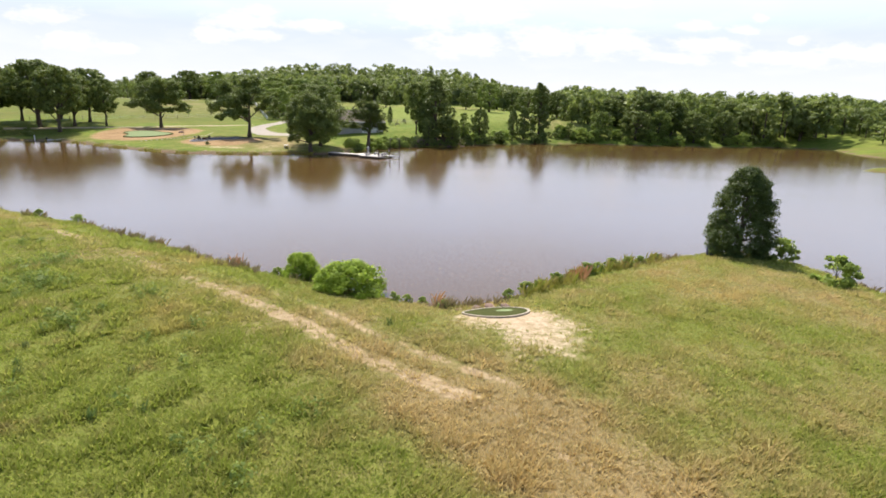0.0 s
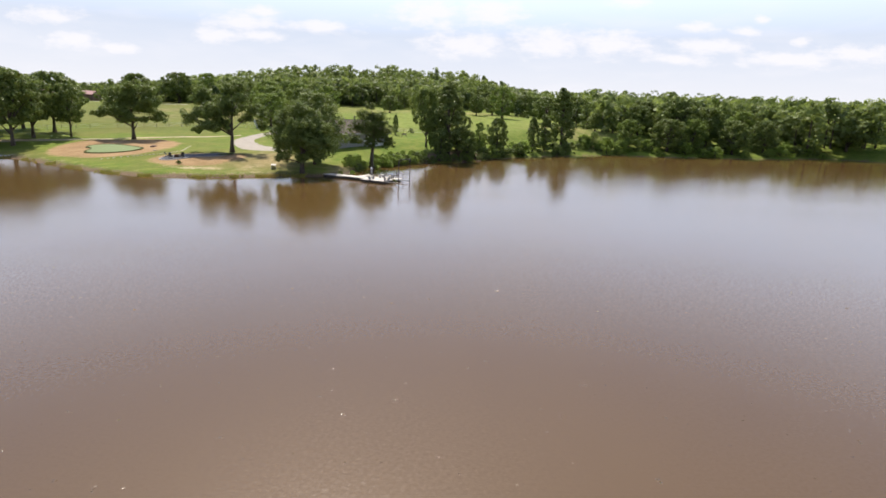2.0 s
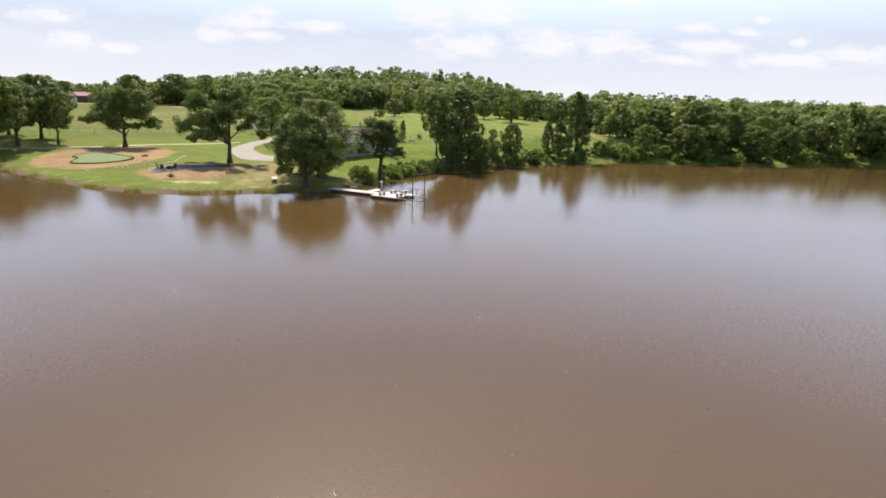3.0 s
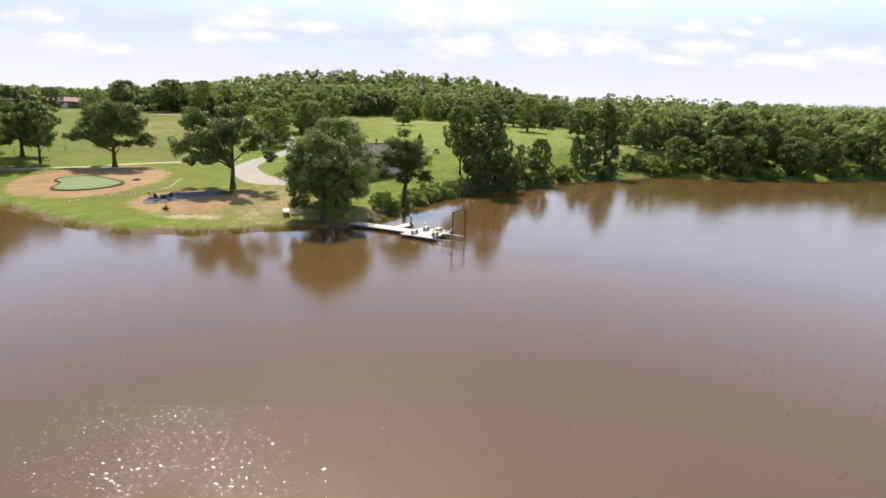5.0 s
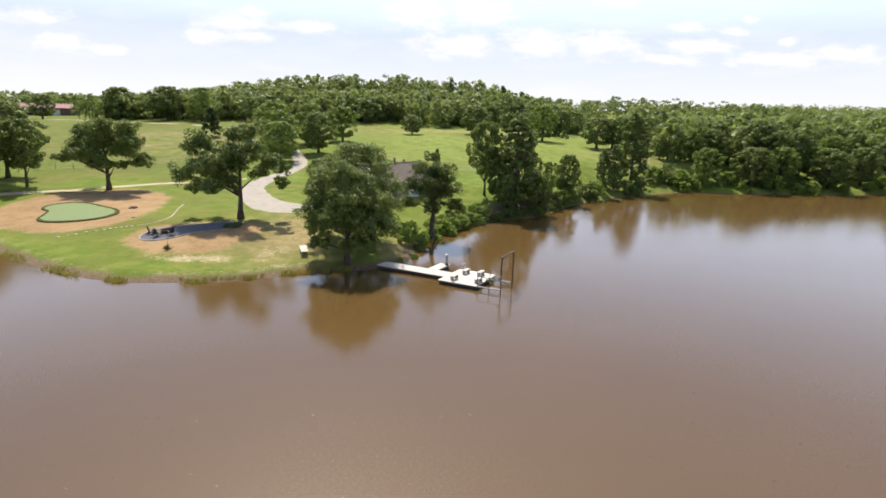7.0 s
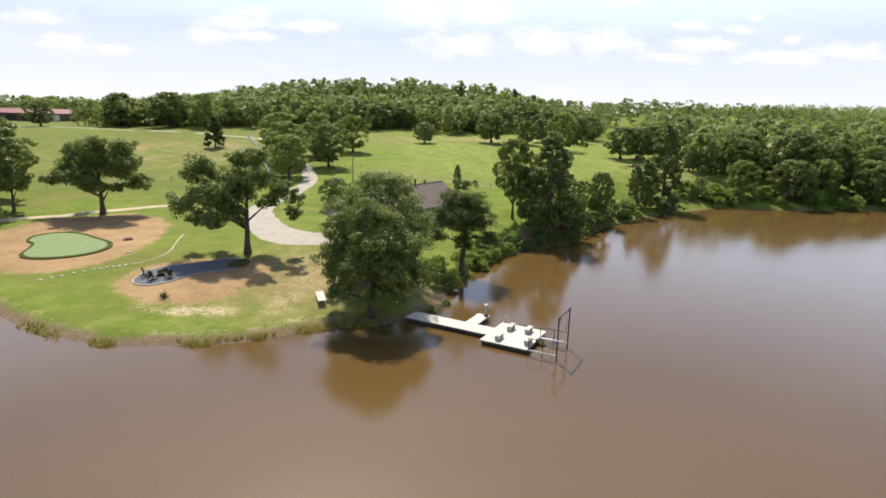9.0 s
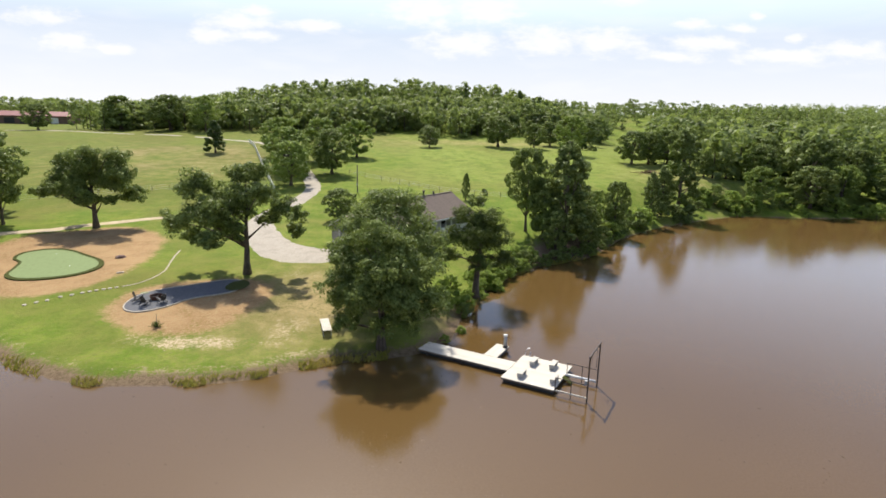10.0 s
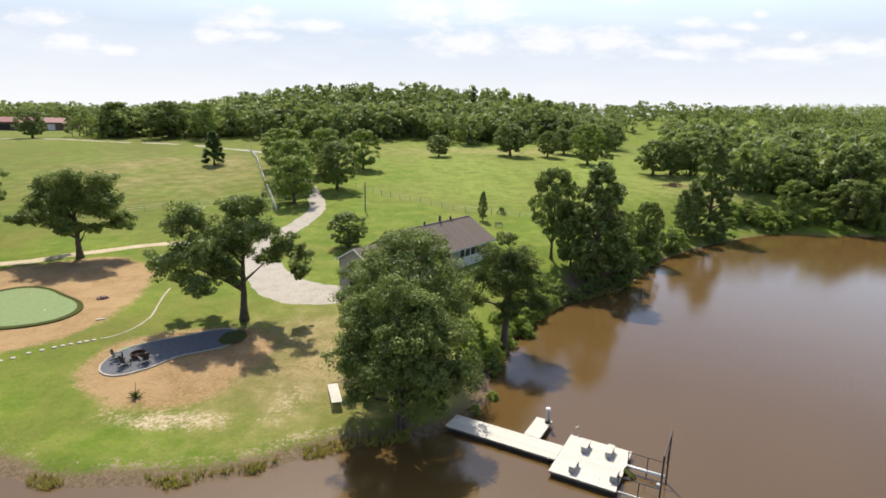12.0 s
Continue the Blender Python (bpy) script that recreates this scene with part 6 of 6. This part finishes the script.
def near_grass():
    rng = np.random.default_rng(31)
    n = 150000
    y = 4 + 44 * rng.uniform(0, 1, n) ** 1.15
    x = rng.uniform(-1, 1, n) * (9 + 0.95 * y) + 1
    q = np.stack([x, y], 1)
    d = shore_distance(q)
    zn = zones(q, d)
    keep = (d > 0.15) & (rng.uniform(0, 1, n) > 1.15 * zn["sand"] + 0.1) & (line_distance(TEE, q, True) > 0.2) & ~inside(TEE, q)
    side = np.abs(zn["rut_side"])
    keep &= ((side > 0.55) & (np.abs(zn["rut_side"] - 1.55) > 0.4)) | (rng.uniform(0, 1, n) > 1.15 * zn["rut_wear"])
    # the tufts thin out towards the edges of the rough
    keep &= rng.uniform(0, 1, n) < step(9 + 0.95 * y - np.abs(x - 1), 0, 9) * step(y, 4, 9) * step(-y, -48, -42)
    q, d = q[keep], d[keep]
    z = land(q, d)
    zn = {k: v[keep] for k, v in zn.items()}
    clump = waves(q[:, 0], q[:, 1], 2.6, 41) + 0.6 * waves(q[:, 0], q[:, 1], 6.5, 42)
    lush = step(-q[:, 0] - 0.6 * (q[:, 1] - 22), 2, 12) * (0.35 + 0.65 * step(q[:, 1], 13, 20))
    tall = 0.11 + 0.13 * (clump + 0.4).clip(0, 2) + 0.08 * lush * (clump > 0.1) - 0.015 * step(q[:, 0], 6, 12)
    tint = (0.34 + 1.7 * (zn["dry"] - 0.40) + 0.22 * clump + 0.25 * waves(q[:, 0], q[:, 1], 1.3, 44) - 0.4 * lush).clip(0.0, 1)
    blades(rng, q, z, tall, 0.024, 1.2, 6, tint, "meadow_grass", MEADOW_BLADE, "rough meadow grass, green with dry straw-coloured patches", "grass", True)


near_grass()


def shore_reeds():
    rng = np.random.default_rng(33)
    spots = []
    line = smooth_line(NEAR_SHORE[2:24], 8)
    for p in line:
        for _ in range(14):
            spots.append(p + rng.normal(0, 0.9, 2))
    q = np.array(spots)
    d = shore_distance(q)
    keep = (d > -0.15) & (d < 1.3) & (waves(q[:, 0], q[:, 1], 5, 51) > 0.05) & (q[:, 1] < 60)
    q, d = q[keep], d[keep]
    blades(rng, q, land(q, d).clip(0), 0.16 + 0.36 * rng.uniform(0, 1, len(q)) ** 2, 0.014, 0.55, 6, 0.5 + 0.5 * waves(q[:, 0], q[:, 1], 3, 52), "reeds", REED,
           "brown and green reeds along the near water's edge", "reeds")
    spots = []
    line = smooth_line(FAR_SHORE[12:] + PENINSULA[:10], 10)
    for p in line:
        for _ in range(26):
            spots.append(p + rng.normal(0, 0.9, 2))
    q = np.array(spots)
    d = shore_distance(q)
    keep = (d > -0.3) & (d < 0.8) & (waves(q[:, 0], q[:, 1], 6, 53) > 0.0)
    q, d = q[keep], d[keep]
    blades(rng, q, land(q, d).clip(0), 0.22 + 0.3 * rng.uniform(0, 1, len(q)), 0.03, 0.5, 6, 0.25 + 0 * d, "shore_weeds", GRASS_BLADE,
           "green weeds in clumps along the lawn's muddy shore", "weeds")


shore_reeds()


DARK_ROCK = plain("dark_wet_rock", (0.07, 0.06, 0.05), (0.15, 0.13, 0.11), 5, 0.8, 0.5)


def shore_rocks():
    """Loose dark rocks along the near water's edge."""
    rng = np.random.default_rng(35)
    line = smooth_line(NEAR_SHORE[17:20], 10)
    meshes = []
    for k in range(4):
        bm = bmesh.new()
        bmesh.ops.create_icosphere(bm, subdivisions=1, radius=0.22)
        for v in bm.verts:
            v.co = Vector((v.co.x * 1.3, v.co.y, v.co.z * 0.7)) * (1 + 0.4 * noise.noise(v.co * 6 + Vector((k, 0, 0))))
        me = bpy.data.meshes.new("rock")
        bm.to_mesh(me)
        bm.free()
        me.materials.append(DARK_ROCK)
        meshes.append(me)
    for k in range(16):
        p = line[rng.integers(len(line))] + rng.normal(0, 0.25, 2)
        ob = new("rock", meshes[k % 4])
        s = rng.uniform(0.5, 1.4)
        ob.matrix_basis = pose(p[0], p[1], max(0.0, land_z(*p)) + 0.02, 0, 0, rng.uniform(0, 360)) @ Matrix.Diagonal((s, s, s, 1))
        tagged(ob, "dark rough rock at the muddy water's edge", "rock", "rocks along the near shore")


shore_rocks()


def weeds():
    """Broad-leaved dark weeds in the lush grass below the dam, and russet dry clumps at the water."""
    rng = np.random.default_rng(37)
    n = 420
    x, y = rng.uniform(-32, -3, n), rng.uniform(8, 34, n)
    q = np.stack([x, y], 1)
    keep = (shore_distance(q) > 4.5) & (waves(x, y, 7, 61) > 0.0) & (line_distance(TRACK, q) > 2.2)
    q = q[keep]
    patch_of = np.concatenate([np.array(p) + rng.normal(0, r, (n, 2)) for p, r, n in (((-17.2, 23.6), 0.8, 26), ((-19.5, 27.5), 0.7, 16), ((-14.2, 19.8), 0.5, 8))])
    q = np.concatenate([q, patch_of])
    c = np.c_[q, land(q) + 0.22]
    quads = leaf_cloud(rng, c, rng.uniform(0.18, 0.42, len(c)), 60, 0.055, 0.9)
    me = mesh_object("broad_leaved_weeds", quads.reshape(-1, 3), np.arange(quads.size // 3).reshape(-1, 3), LIGHT_LEAF)
    tagged(me, "dark green broad-leaved weeds in clumps among the grass", "weeds", kind="stuff")
    # wispy green stalks on the bank, brown ones farther along, and one russet clump
    line = smooth_line(NEAR_SHORE, 12)
    near = line[(line[:, 0] > 3.6) & (line[:, 0] < 12.5) & (line[:, 1] < 40)]
    spots = np.repeat(near, 9, 0) + rng.normal(0, 0.40, (9 * len(near), 2)) + (0.35, -0.45)
    spots = spots[(shore_distance(spots) > 0.1) & (waves(spots[:, 0], spots[:, 1], 3, 63) > -0.3)]
    blades(rng, spots, land(spots), 0.2 + 0.55 * rng.uniform(0, 1, len(spots)) ** 1.6, 0.020, 0.45, 6, rng.uniform(0, 0.35, len(spots)), "bank_weeds", GRASS_BLADE,
           "wispy green weeds standing on the near bank", "weeds")
    spots = np.concatenate([np.array(p) + rng.normal(0, 0.28, (26, 2)) for p in ((-21.6, 37.2), (-19.8, 36.2), (-17.6, 34.7), (-15.1, 33.0), (-24.6, 39.4), (-10.9, 29.9), (0.2, 24.3), (1.3, 24.6), (-31, 42.4))])
    spots = spots[shore_distance(spots) > 0.0]
    blades(rng, spots, land(spots), 0.22 + 0.35 * rng.uniform(0, 1, len(spots)), 0.015, 0.4, 6, rng.uniform(0, 1, len(spots)), "brown_stalks", REED,
           "dull brown weed stalks at the water's edge", "weeds")
    spots = np.concatenate([np.array(p) + rng.normal(0, r, (n, 2)) for p, r, n in (((7.0, 29.3), 0.28, 34), ((-11.2, 30.3), 0.14, 10), ((-0.2, 24.9), 0.16, 10))])
    spots = spots[shore_distance(spots) > 0.05]
    blades(rng, spots, land(spots), 0.35 + 0.5 * rng.uniform(0, 1, len(spots)), 0.014, 0.4, 6, np.ones(len(spots)), "russet_grass", RUSSET,
           "russet dry weed clumps at the water's edge", "dry grass")


RUSSET = grass_material("russet_blade", (0.33, 0.19, 0.08), (0.44, 0.25, 0.12), (0.40, 0.25, 0.13))
weeds()


def tall_weeds():
    """Single dark thistles that stand above the grass."""
    rng = np.random.default_rng(39)
    q = np.stack([rng.uniform(-17, -1, 60), rng.uniform(9, 24, 60)], 1)
    q = q[(line_distance(TRACK, q) > 2.0) & (shore_distance(q) > 4)][:15]
    q = np.repeat(q, 4, 0) + rng.normal(0, 0.05, (4 * len(q), 2))
    blades(rng, q, land(q), 0.22 + 0.16 * rng.uniform(0, 1, len(q)), 0.022, 0.3, 5, np.zeros(len(q)), "thistles", THISTLE, "dark green thistles standing in the rough grass", "thistles")


THISTLE = grass_material("thistle_leaf", (0.13, 0.19, 0.05), (0.16, 0.22, 0.07), (0.15, 0.20, 0.06))
tall_weeds()
